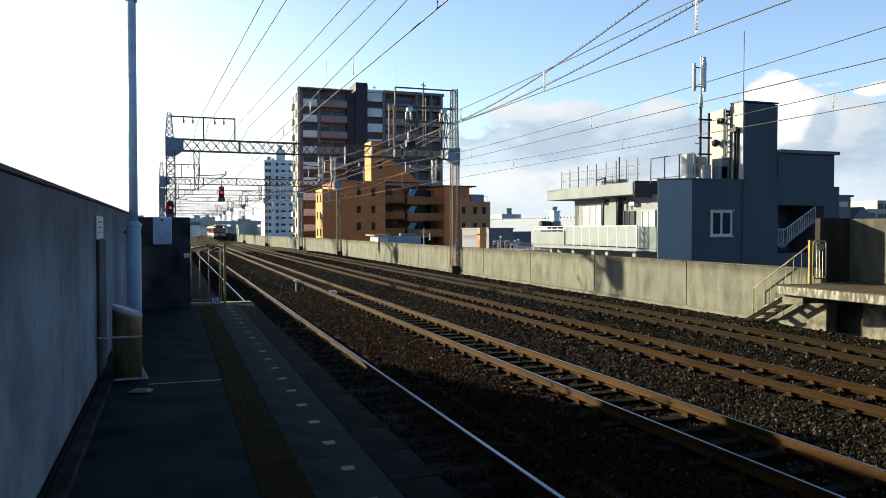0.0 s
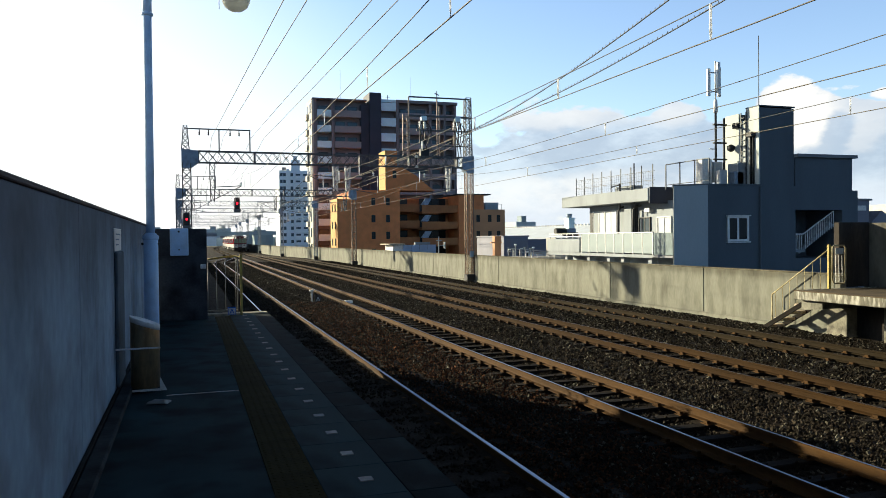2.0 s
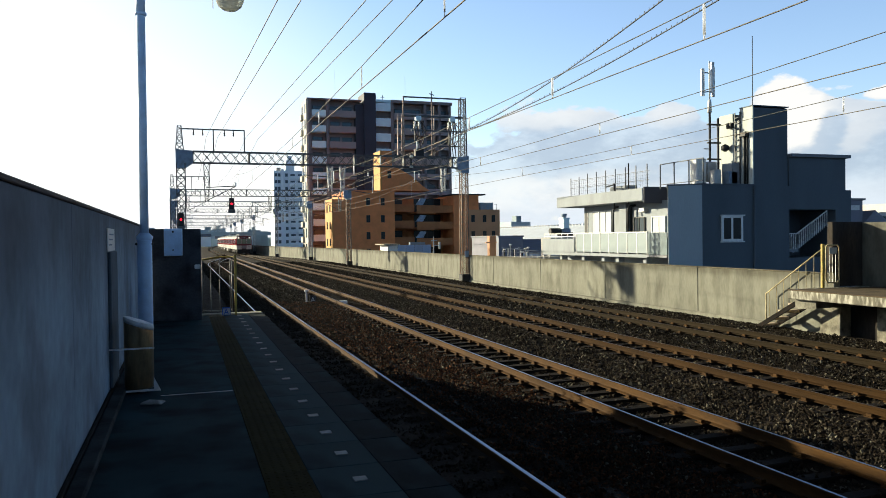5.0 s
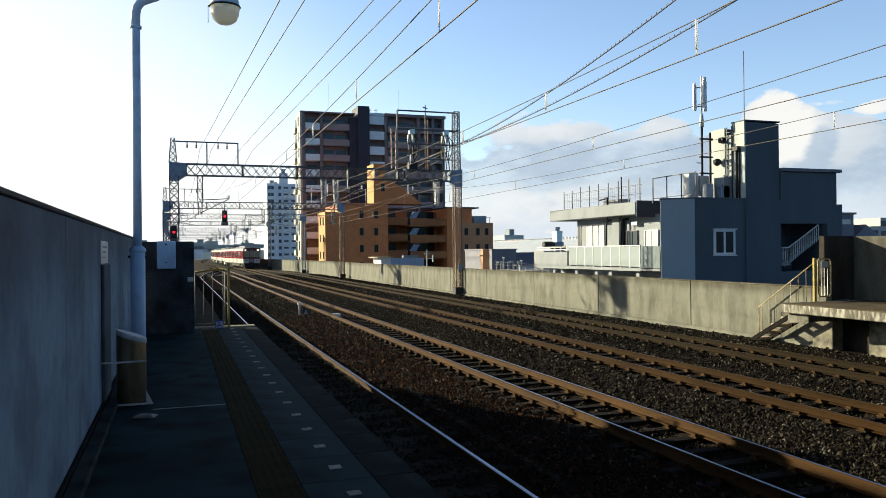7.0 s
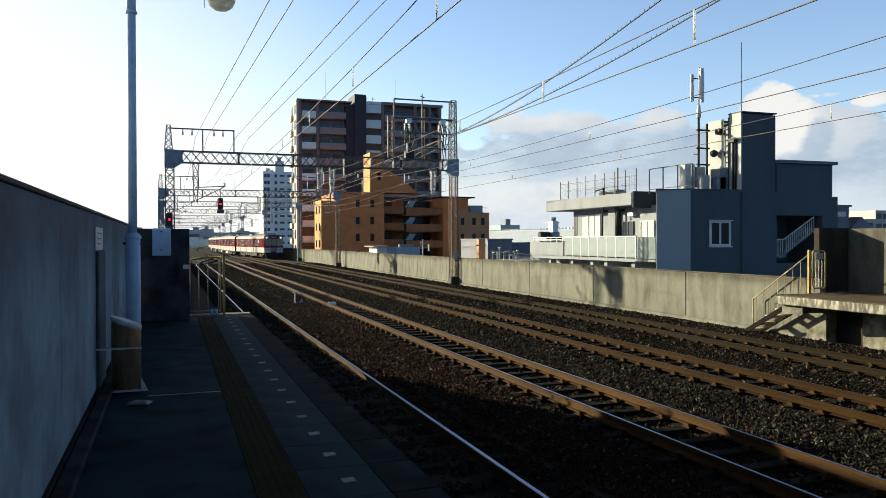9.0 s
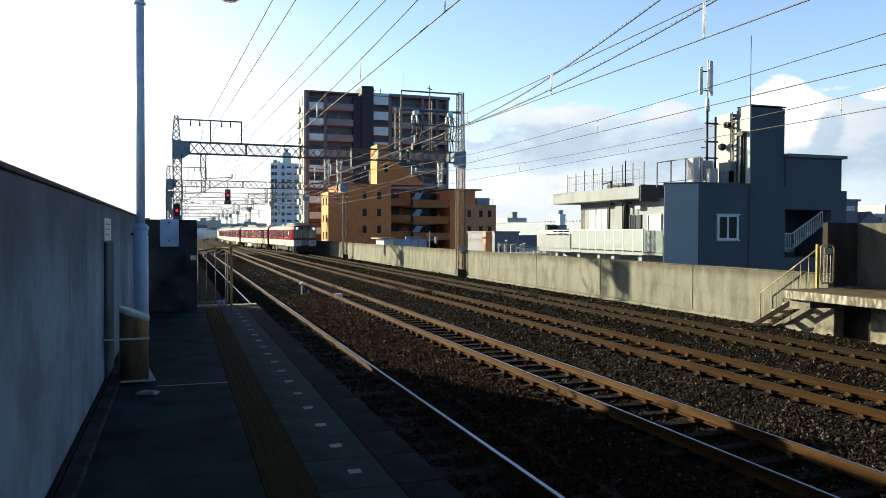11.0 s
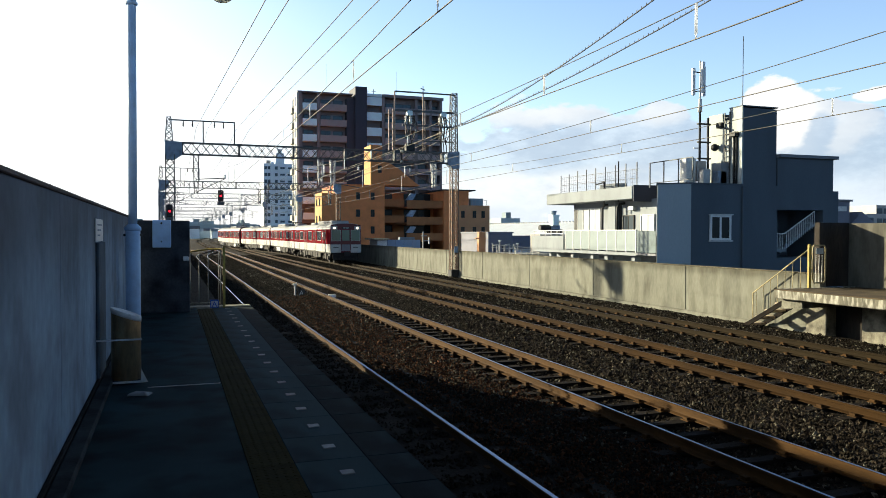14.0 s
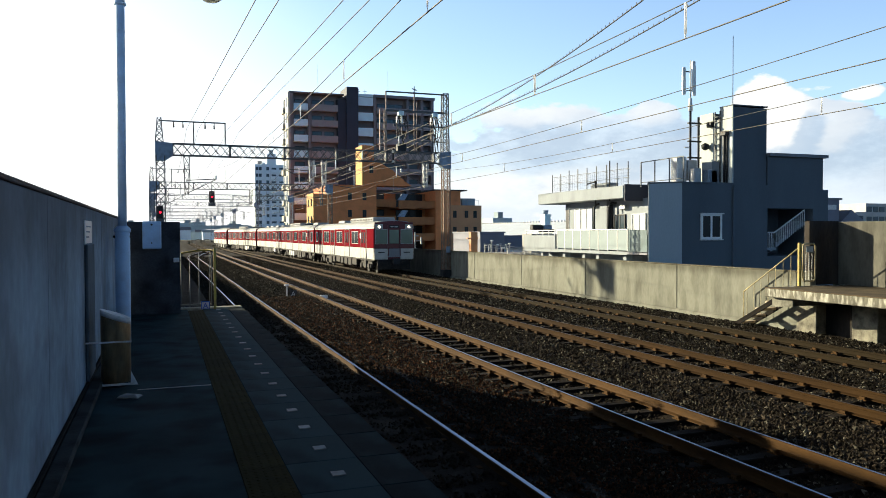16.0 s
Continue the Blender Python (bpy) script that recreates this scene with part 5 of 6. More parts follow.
def train_car(front, label, units, gear):
    c = thing("train_car", label, "train car", group="cars of the red train")
    part("body", car_body(front), None, c, "red and cream painted car body")
    doors = (2.6, 7.5, 12.6, 17.4)
    wins = (5.05, 10.05, 15.0)
    ends = (1.05, 19.1)
    for side in (-1, 1):
        for y in doors:
            d = instance("door", CAR["door"], c, (side * 1.372, y, 0))
            instance("door_glass", CAR["door_glass"], d, (side * 0.004, 0, 0))
            instance("door_gap", CAR["door_gap"], c, (side * 1.367, y, 0))
        for y in wins:
            w = instance("window", CAR["wide_window"], c, (side * 1.366, y, 0))
            instance("window_frame", CAR["wide_frame"], w, (side * 0.008, 0, 0))
        for y in ends[1:] if front else ends:
            w = instance("window", CAR["window"], c, (side * 1.366, y, 0))
            instance("window_frame", CAR["frame"], w, (side * 0.008, 0, 0))
    for y in (3.0, 17.0):
        instance("bogie", CAR["bogie"], c, (0, y, 0))
        for k in (-1.05, 1.05):
            instance("wheelset", CAR["wheel"], c, (0, y + k, 0))
    rng = random.Random(gear)
    y = 5.2
    while y < 14.6:
        l = rng.uniform(0.6, 1.5)
        h = rng.uniform(0.25, 0.45)
        m = M["galv"] if rng.random() < 0.42 else M["under"]
        for x in (-1.22, 0.45):
            part("underfloor_box", Shape().box(x, x + 0.77, y, y + l, h, 0.95).bevel(0.03), m, c)
        y += l + rng.uniform(0.15, 0.5)
    part("underframe", Shape().box(-1.25, 1.25, 0.2, 20.0, 0.84, 0.952), M["under"], c)
    for kind, y in units:
        instance({"vent": "roof_unit", "long_unit": "roof_unit", "pantograph": "pantograph"}[kind], CAR[kind], c, (0, y, 0))
    part("gangway", Shape().box(-0.5, 0.5, 20.15, 20.65, 1.0, 3.0), M["dark"], c)
    for side in (-1, 1):
        for y in (2.6, 7.5, 12.6, 17.4):
            part("door_seam", Shape().box(side * 1.381 - 0.004, side * 1.381 + 0.004, y - 0.013, y + 0.013, 1.0, 2.92), M["dark"], c)
        part("gutter", Shape().box(side * 1.362 - 0.02, side * 1.362 + 0.02, 0.1, 20.15, 3.10, 3.135), M["galv"], c)
        part("sticker", Shape().box(side * 1.386 - 0.003, side * 1.386 + 0.003, 3.32, 3.55, 2.3, 2.68), M["white"], c, "white window sticker")
    if front:
        face = part("front_face", Shape().box(-1.30, 1.30, -0.05, -0.002, 1.66, 3.36).bevel(0.05), M["train_dark"], c, "maroon front with three windows")
        for x0, x1, z0 in ((-1.22, -0.46, 1.98), (0.46, 1.22, 1.98), (-0.32, 0.32, 1.98)):
            part("windscreen", Shape().box(x0, x1, -0.062, -0.045, z0, 2.88).bevel(0.02), M["glass_cab"], face)
        for x0, x1 in ((-1.25, -0.43), (0.43, 1.25)):
            fr = Shape().box(x0, x0 + 0.035, -0.066, -0.048, 1.95, 2.91).box(x1 - 0.035, x1, -0.066, -0.048, 1.95, 2.91).box(x0 + 0.035, x1 - 0.035, -0.066, -0.048, 1.95, 1.975).box(x0 + 0.035, x1 - 0.035, -0.066, -0.048, 2.885, 2.91)
            part("windscreen_frame", fr, M["galv"], face, "pale metal frame")
        for x in (-0.40, 0.40):
            part("gangway_pillar", Shape().box(x - 0.03, x + 0.03, -0.09, -0.05, 1.2, 3.2), M["train_dark"], face)
        part("destination_box", Shape().box(-0.32, 0.32, -0.065, -0.045, 2.98, 3.17).bevel(0.01), M["dark"], face)
        part("destination_text", Shape().box(-0.24, -0.02, -0.068, -0.0655, 3.04, 3.11).box(0.03, 0.24, -0.068, -0.0655, 3.04, 3.11), M["galv"], face)
        for x in (-1.31, 0.42):
            part("front_band", Shape().box(x, x + 0.89, -0.055, -0.003, 0.95, 1.655).bevel(0.02), M["train_cream"], c, "cream lower front")
        part("front_door", Shape().box(-0.4, 0.4, -0.06, -0.004, 1.1, 1.655), M["roof_grey"], c)
        for x in (-0.86, 0.86):
            part("front_slot", Shape().box(x - 0.22, x + 0.22, -0.062, -0.05, 1.38, 1.44), M["dark"], c)
        for x in (-1.0, 1.0):
            part("lamp_panel", Shape().box(x - 0.26, x + 0.26, -0.062, -0.046, 2.93, 3.24).bevel(0.02), M["train_roof"], face, "silver panel round the headlight")
            part("headlight", Shape().tube((x, -0.075, 3.06), (x, -0.04, 3.06), 0.085, n=14), M["head_lamp"], c, "glowing headlight")
        part("coupler", Shape().box(-0.15, 0.15, -0.55, 0.1, 0.72, 0.98).box(-0.22, 0.22, -0.65, -0.5, 0.66, 1.04).bevel(0.02), M["dark"], c)
        part("skirt", Shape().box(-1.1, 1.1, 0.05, 0.15, 0.3, 0.93), M["under"], c)
    return c


def train_front(t):
    """How far the train's face is along the line."""
    keys = [(0, 190.0), (2, 172.0), (3.5, 158.5), (6.5, 131.5), (8, 118.3), (9.5, 105.5), (12, 82.0), (13.5, 69.0), (15, 56.3), (16, 47.7)]
    for (a, p), (b, q) in zip(keys, keys[1:]):
        if a <= t <= b:
            return p + (q - p) * (t - a) / (b - a)


car_meshes()
UNITS = [[("long_unit", 5.6), ("vent", 13.0)], [("vent", 3.5), ("pantograph", 8), ("long_unit", 14)], [("vent", 4), ("vent", 8), ("vent", 12), ("vent", 16)], [("pantograph", 4), ("long_unit", 11)], [("vent", 4), ("vent", 8), ("vent", 12), ("vent", 16)], [("long_unit", 6), ("vent", 15)]]
CARS = [train_car(i == 0, "leading red and cream commuter train car with lit headlights" if i == 0 else "red and cream commuter train car, dusty underframe", UNITS[i], i) for i in range(5)]


# ---- buildings ----
def window_meshes(w, h, frame_mat, pane_mat, rim=0.06):
    """Meshes of a window that faces -y, centred at its sill's middle."""
    a, b = w / 2, w / 2 + rim
    f = Shape().box(-b, b, -0.06, 0.03, -rim, 0).box(-b, b, -0.06, 0.03, h, h + rim).box(-b, -a, -0.06, 0.03, 0, h).box(a, b, -0.06, 0.03, 0, h).box(-0.5 * rim, 0.5 * rim, -0.04, 0.03, 0, h)
    return f.mesh("window", frame_mat), Shape().box(-w / 2, w / 2, -0.012, 0.012, 0, h).mesh("pane", pane_mat)


def put_window(meshes, parent, at, turn=0):
    f = instance("window", meshes[0], parent, at)
    f.rotation_euler = (0, 0, radians(turn))
    instance("pane", meshes[1], f, (0, 0, 0))
    return f


def brown_tower():
    t = thing("apartment_tower", "tall dark brown apartment tower with stacked balconies", "apartment building")
    part("wall", Shape().box(21.9, 49.5, 141.6, 147, -8, 27.2), M["brown_tower"], t)
    part("side_wall", Shape().box(21.5, 21.898, 140.1, 146.2, -8, 27.2), M["tower_side"], t, "sunlit cream side wall")
    slot = Shape().box(21.44, 21.52, 0, 1.5, 0, 1.7).mesh("side_window", M["glass"])
    ledge = Shape().box(21.1, 21.5, 0, 2.2, 0, 1.0).mesh("side_balcony", M["tower_side"])
    for i in range(12):
        z = 24.2 - 2.86 * i
        instance("side_window", slot, t, (0, 141.0, z + 0.6))
        instance("side_window", slot, t, (0, 144.2, z + 0.6))
        instance("side_balcony", ledge, t, (0, 143.8, z - 0.3))
    part("roof", Shape().box(21.6, 31.8, 140.0, 147, 27.2, 27.45).box(37.5, 49.7, 140.0, 147, 27.2, 27.75), M["brown_tower"], t)
    part("lift_shaft", Shape().box(32.2, 34.4, 139.6, 145, -8, 28.8), M["tower_shaft"], t, "dark windowless shaft")
    part("shaft_shoulder", Shape().box(30.7, 32.198, 140.2, 145, -8, 26.6), M["tower_shaft"], t)
    part("stair_head", Shape().box(34.45, 37.4, 140.0, 145, 27.2, 27.7), M["balc_pale"], t)
    for x in (35.0, 36.3):
        part("roof_aerial", Shape().tube((x, 142, 27.7), (x, 142, 28.9), 0.06, n=5).bar((x - 0.4, 142, 28.5), (x + 0.4, 142, 28.5), 0.06), M["steel"], t)
    for x, h in ((27.6, 33.5), (41.4, 33.0)):
        part("whip_aerial", Shape().tube((x, 144, 27.2), (x, 144, h), 0.018, n=5), M["galv"], t)
    fin = Shape().box(0, 0.5, 140.2, 141.6, -8, 27.2).mesh("fin", M["brown_tower"])
    for x in (21.9, 25.2, 37.5, 44.0, 46.9, 49.0):
        instance("fin", fin, t, (x, 0, 0))
    win = window_meshes(1.7, 1.9, M["dark"], M["glass"])
    pale = Shape().box(22.5, 25.1, 139.95, 140.1, 0, 1.12).box(22.5, 25.1, 140.1, 141.6, -0.12, 0.02).mesh("balcony", M["balc_pale"])
    brown = Shape().box(25.75, 30.65, 140.0, 140.15, 0, 1.12).box(25.75, 30.65, 140.15, 141.6, -0.12, 0.02).mesh("balcony", M["balc_brown"])
    stair = Shape().box(34.45, 37.4, 140.1, 140.3, 0, 1.55).box(34.45, 37.4, 140.3, 141.6, 0.3, 0.5).mesh("stair_panel", M["balc_pale"])
    right = Shape().box(38.05, 43.95, 140.0, 140.15, 0, 1.12).box(38.05, 43.95, 140.15, 141.6, -0.12, 0.02).mesh("balcony", M["balc_brown"])
    end = Shape().box(44.5, 46.9, 140.0, 140.15, 0, 1.12).box(47.4, 49.0, 140.05, 140.2, 0, 1.12).mesh("balcony", M["balc_brown"])
    for i in range(12):
        z = 24.2 - 2.86 * i
        for m, nme in ((pale, "balcony"), (brown, "balcony"), (right, "balcony"), (end, "balcony")):
            instance(nme, m, t, (0, 0, z))
        instance("stair_panel", stair, t, (0, 0, z + 1.35))
        for x in (23.8, 27.0, 29.3, 39.4, 41.0, 42.7, 45.7, 48.2):
            put_window(win, t, (x, 141.58, z + 0.1))


def orange_block():
    t = thing("orange_apartments", "orange tiled low apartment block with recessed balconies", "apartment building")
    part("main_wall", Shape().box(24.9, 32.5, 120, 134, -8, 9.2), M["orange"], t)
    part("main_roof", Shape().box(24.8, 32.6, 119.9, 134.1, 9.2, 9.35), M["orange"], t)
    part("low_wing", Shape().box(22.4, 24.898, 120, 126, -8, 7.9), M["orange"], t)
    part("low_side", Shape().box(22.25, 22.398, 120, 126, -8, 8.0), M["orange_pale"], t, "sunlit ochre side wall")
    part("stair_tower", Shape().prism([(30.46, 9.36), (38.6, 9.36), (37.5, 10.1), (35.35, 11.86), (33.2, 13.06), (32.2, 13.1), (32.2, 15.78), (30.46, 15.8)], "y", 120.3, 124.6), M["orange"], t)
    part("stair_tower_side", Shape().box(30.2, 30.458, 120.2, 124.6, 9.36, 15.8), M["orange_pale"], t, "sunlit ochre face of the stair tower")
    # recess and balconies use the tile darkened for shade
    part("recess_wall", Shape().box(32.502, 43.0, 126.5, 134, -8, 8.4), M["orange_shade"], t)
    part("right_wing", Shape().box(43.0, 47.5, 121, 134, -8, 8.75), M["orange"], t)
    part("right_wing_eave", Shape().box(42.8, 48.7, 120.8, 134, 8.752, 8.95), M["dark"], t)
    part("end_wing", Shape().box(45.6, 51.2, 120.6, 120.98, -8, 6.3).box(47.52, 51.2, 120.98, 134, -8, 6.3), M["orange_light"], t, "lighter orange end wing")
    part("roof_tank", Shape().box(48.6, 51.0, 123, 127, 6.3, 7.6), M["bluegrey"], t, "blue-grey roof tank")
    for i in range(6):
        part("rail_post", Shape().bar((47.6 + 0.65 * i, 121.2, 6.3), (47.6 + 0.65 * i, 121.2, 7.2), 0.05), M["galv"], t)
    part("roof_rail", Shape().bar((47.5, 121.2, 7.22), (51, 121.2, 7.22), 0.05), M["galv"], t)
    win = window_meshes(0.5, 1.05, M["dark"], M["glass_train"])
    for z in (7.0, 4.25, 1.55, -1.2):
        for x in (28.1, 30.5):
            put_window(win, t, (x, 119.98, z))
        for x in (46.3, 48.4, 50.0):
            if z < 5:
                put_window(win, t, (x, 120.58, z))
        for y in (121.6, 124.2):
            put_window(win, t, (22.23, y, z - 1.0), -90)
        put_window(win, t, (31.75, 120.28, z + 4.4)) if z == 7.0 else None
    door = window_meshes(2.4, 2.1, M["dark"], M["glass_train"])
    for i in range(5):
        z = 6.1 - 2.72 * i
        part("balcony", Shape().box(32.6, 36.3, 121.6, 121.8, z, z + 1.1).box(32.6, 36.3, 121.8, 126.5, z - 0.15, z + 0.05), M["orange_shade"], t)
        part("balcony", Shape().box(36.4, 39.5, 120.4, 120.6, z - 0.4, z + 0.9).box(36.4, 39.5, 120.6, 126.5, z - 0.5, z - 0.3), M["orange_shade"], t)
        part("balcony", Shape().box(39.6, 43.0, 121.4, 121.6, z - 0.2, z + 0.9).box(39.6, 43.0, 121.6, 126.5, z - 0.35, z - 0.15), M["orange_shade"], t)
        part("skylight", Shape().prism([(36.35, z + 0.95), (37.6, z + 0.95), (38.2, z + 2.0), (37.2, z + 2.05)], "y", 121.0, 121.3), M["plate"], t, "slanting grey glass screen")
        for x in (34.3, 38.9, 41.2):
            put_window(door, t, (x, 126.48, z + 0.1))


def slim_tower():
    t = thing("white_tower", "slim white high-rise flats far down the line", "apartment building")
    part("wall", Shape().box(36.7, 49.2, 331, 345, -8, 31), M["slim_white"], t)
    part("roof_house", Shape().box(41.8, 45.5, 331.5, 338, 31, 35.6).box(42.6, 44.4, 332, 336, 35.6, 37.4), M["slim_white"], t)
    part("roof_tank", Shape().tube((39.2, 335, 31), (39.2, 335, 32.6), 1.0, n=12), M["roof_grey"], t)
    win = Shape().box(-0.55, 0.55, -0.1, 0.1, 0, 1.35).mesh("window", M["glass_far"])
    door = Shape().box(-0.95, 0.95, -0.1, 0.1, 0, 1.8).mesh("window", M["glass_far"])
    bal = Shape().box(-1.6, 1.6, -1.25, -1.05, 0, 1.15).box(-1.6, 1.6, -1.05, 0, -0.12, 0.08).box(-1.6, -1.45, -1.05, 0, 0, 2.4).mesh("balcony", M["slim_white"])
    part("stair_rib", Shape().box(39.6, 41.0, 330.2, 331, -8, 31.6), M["slim_white"], t)
    for i in range(13):
        z = 27.6 - 2.85 * i
        for x in (37.6, 38.9, 42.0):
            instance("window", win, t, (x, 330.95, z + 0.9))
        for x in (44.6, 47.8):
            instance("window", door, t, (x, 330.95, z + 0.2))
            instance("balcony", bal, t, (x, 331, z))


def blue_house():
    t = thing("blue_grey_building", "blue-grey and cream rooftop building with balcony and lift tower", "building")
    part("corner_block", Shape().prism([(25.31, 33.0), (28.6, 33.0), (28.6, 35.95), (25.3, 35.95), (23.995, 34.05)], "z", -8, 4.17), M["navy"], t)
    # thin overlay, paler than the block, for the sky light on this face
    part("chamfer_panel", Shape().prism([(23.995, 34.05), (25.31, 33.0), (25.302, 32.99), (23.987, 34.04)], "z", -8, 4.165), M["bluegrey"], t, "blue-grey siding of the cut corner, lightened for sky light")
    part("corner_cap", Shape().prism([(25.28, 32.94), (28.7, 32.94), (28.7, 36.0), (25.26, 36.0), (23.92, 34.04)], "z", 4.172, 4.24), M["navy"], t)
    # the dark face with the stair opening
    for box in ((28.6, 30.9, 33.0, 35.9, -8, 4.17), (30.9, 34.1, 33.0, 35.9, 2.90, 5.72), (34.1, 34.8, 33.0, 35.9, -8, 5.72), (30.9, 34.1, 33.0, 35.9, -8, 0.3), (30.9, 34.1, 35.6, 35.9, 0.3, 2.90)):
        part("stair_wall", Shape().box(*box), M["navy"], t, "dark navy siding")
    part("wing_roof", Shape().box(30.9, 35.0, 32.8, 36.2, 5.73, 5.90), M["roof_grey"], t)
    part("right_ledge", Shape().box(34.8, 35.3, 33.1, 35.9, -8, 3.98), M["navy"], t)
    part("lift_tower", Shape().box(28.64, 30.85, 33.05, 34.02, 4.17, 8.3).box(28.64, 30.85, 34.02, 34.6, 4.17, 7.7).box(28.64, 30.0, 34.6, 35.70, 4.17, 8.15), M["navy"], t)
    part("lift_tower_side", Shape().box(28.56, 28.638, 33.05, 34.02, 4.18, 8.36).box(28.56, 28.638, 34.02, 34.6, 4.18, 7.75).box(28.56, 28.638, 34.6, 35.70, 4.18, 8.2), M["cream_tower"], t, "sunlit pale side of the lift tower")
    part("lift_tower_cap", Shape().box(28.54, 30.9, 33.0, 34.04, 8.362, 8.42), M["navy"], t)
    # stairs inside the opening
    part("stair_flight", Shape().prism([(31.5, 0.75), (33.9, 2.25), (33.9, 1.95), (31.7, 0.5)], "y", 33.6, 34.6), M["cream"], t)
    part("stair_landing", Shape().box(30.92, 31.6, 33.1, 35.55, 0.62, 0.75), M["cream"], t)
    for i in range(7):
        part("stair_step", Shape().box(31.7 + 0.30 * i, 32.0 + 0.30 * i, 33.3, 33.58, 0.86 + 0.19 * i, 1.0 + 0.19 * i), M["cream"], t)
    for y, run in ((33.12, ((30.93, 1.60, 31.52, 1.60, 6), (31.52, 1.60, 33.6, 2.84, 15))), (35.2, ((30.95, 1.75, 32.9, 2.86, 13),))):
        for x0, z0, x1, z1, n in run:
            part("stair_rail", Shape().bar((x0, y, z0), (x1, y, z1), 0.055), M["white"], t, "white stair railing")
            for i in range(n):
                u = i / (n - 1)
                x, z = x0 + (x1 - x0) * u, z0 + (z1 - z0) * u
                part("baluster", Shape().bar((x, y, z), (x, y, max(z - 0.88, 0.33)), 0.028), M["white"], t)
    w = window_meshes(1.12, 1.10, M["porcelain"], M["glass_train"], 0.11)
    put_window(w, t, (27.13, 32.97, 1.36))
    part("window_hood", Shape().box(26.42, 27.86, 32.82, 33.0, 2.56, 2.62), M["white"], t)
    part("sill", Shape().box(26.42, 27.86, 32.85, 33.0, 1.18, 1.24), M["white"], t)
    part("drain_pipe", Shape().tube((28.55, 32.93, -8), (28.55, 32.93, 4.1), 0.05), M["navy"], t)
    # cream living storey behind the balcony
    part("cream_wall", Shape().box(26.3, 33.0, 35.96, 47.0, 0.45, 3.62), M["cream"], t)
    part("navy_fascia", Shape().box(25.10, 33.0, 37.90, 37.997, 3.45, 4.40), M["tower_shaft"], t, "dark navy return of the roof fascia")
    part("roof_fascia", Shape().box(25.05, 33.0, 38.0, 48.7, 3.60, 4.34).bevel(0.03), M["cream"], t, "pale roof fascia")
    part("balcony_slab", Shape().box(25.25, 26.3, 37.9, 46.5, 0.30, 0.49), M["cream"], t)
    part("slab_end", Shape().box(25.25, 26.3, 35.96, 37.9, 0.35, 0.47), M["roof_grey"], t)
    part("terrace", Shape().box(25.25, 32.0, 46.5, 51.3, 0.28, 0.5).box(25.2, 25.4, 46.5, 51.3, 0.5, 1.42).box(25.4, 32, 51.1, 51.3, 0.5, 1.42), M["cream"], t, "pale terrace parapet")
    for z in (1.78, 1.6):
        part("terrace_rail", Shape().bar((25.3, 46.6, z), (25.3, 51.2, z), 0.055), M["white"], t)
    for i in range(6):
        part("rail_post", Shape().bar((25.3, 46.7 + 0.88 * i, 1.42), (25.3, 46.7 + 0.88 * i, 1.78), 0.045), M["white"], t)
    pane = Shape().box(25.26, 25.30, 0.03, 1.0, 0.56, 1.74).mesh("balcony_panel", M["glass_frost"])
    post = Shape().box(25.25, 25.33, -0.03, 0.03, 0.49, 1.80).mesh("balcony_post", M["white"])
    for i in range(9):
        y = 37.9 + 1.05 * i
        if i < 8:
            instance("balcony_panel", pane, t, (0, y, 0))
        instance("balcony_post", post, t, (0, y, 0))
    part("balcony_rail", Shape().box(25.24, 25.34, 37.87, 46.4, 1.76, 1.82), M["white"], t)
    part("corner_glass", Shape().box(25.28, 25.31, 36.0, 37.8, 0.5, 1.75), M["glass_corner"], t)
    big = window_meshes(1.4, 2.3, M["white"], M["glass_pale"])
    for y in (44.15, 45.65):
        put_window(big, t, (26.27, y, 0.9), -90)
    part("window_gap", Shape().box(26.2, 26.29, 46.4, 46.75, 1.0, 3.2), M["dark"], t, "dark open slot beside the window")
    part("curtain", Shape().box(26.235, 26.25, 45.7, 46.3, 0.95, 3.15), M["cream"], t, "pale drawn curtain")
    part("opening", Shape().box(26.2, 26.29, 41.0, 41.18, 0.6, 3.4), M["dark"], t, "dark gap beside the pillar")
    part("opening", Shape().box(26.2, 26.29, 42.05, 42.3, 0.6, 3.2), M["dark"], t, "dark gap beside the pillar")
    put_window(window_meshes(1.1, 1.9, M["dark"], M["glass"]), t, (26.27, 40.2, 0.75), -90)
    put_window(window_meshes(1.25, 1.6, M["white"], M["glass_pale"]), t, (26.27, 38.2, 1.05), -90)
    part("pillar", Shape().box(25.95, 26.298, 41.2, 42.0, 0.5, 3.6), M["cream"], t)
    for y in (42.6, 40.9):
        part("drain_pipe", Shape().pipe([(25.9, y, 0.5), (25.9, y, 3.2), (26.0, y - 0.15, 3.4), (26.28, y - 0.3, 3.45)], 0.07, 8), M["dark"], t)
    part("duct_box", Shape().box(26.0, 26.29, 39.3, 39.9, 3.0, 3.25).bevel(0.03), M["galv"], t)
    # lower storey glimpsed under the balcony
    part("lower_wall", Shape().box(27.0, 33, 35.96, 50.8, -8, 0.28), M["cream"], t)
    for y in (38.5, 41.5, 43.2, 45.8, 49.0):
        part("column", Shape().box(25.6, 26.0, y, y + 0.35, -8, 0.30), M["cream"], t)
    # rooftop railings, aerials and machines
    for i in range(9):
        y = 47.4 - 1.15 * i
        part("railing_post", Shape().bar((25.5, y, 4.3), (25.5, y, 5.6 if i in (0, 1) else 5.75), 0.045), M["steel"], t)
    for z in (5.42, 4.9):
        part("railing_bar", Shape().bar((25.5, 47.4, z), (25.5, 38.0, z - 0.08), 0.025), M["steel"], t)
    net = Shape()
    for i in range(38):
        net.bar((25.5, 47.4 - 0.25 * i, 4.45), (25.5, 47.4 - 0.25 * i, 5.40), 0.008)
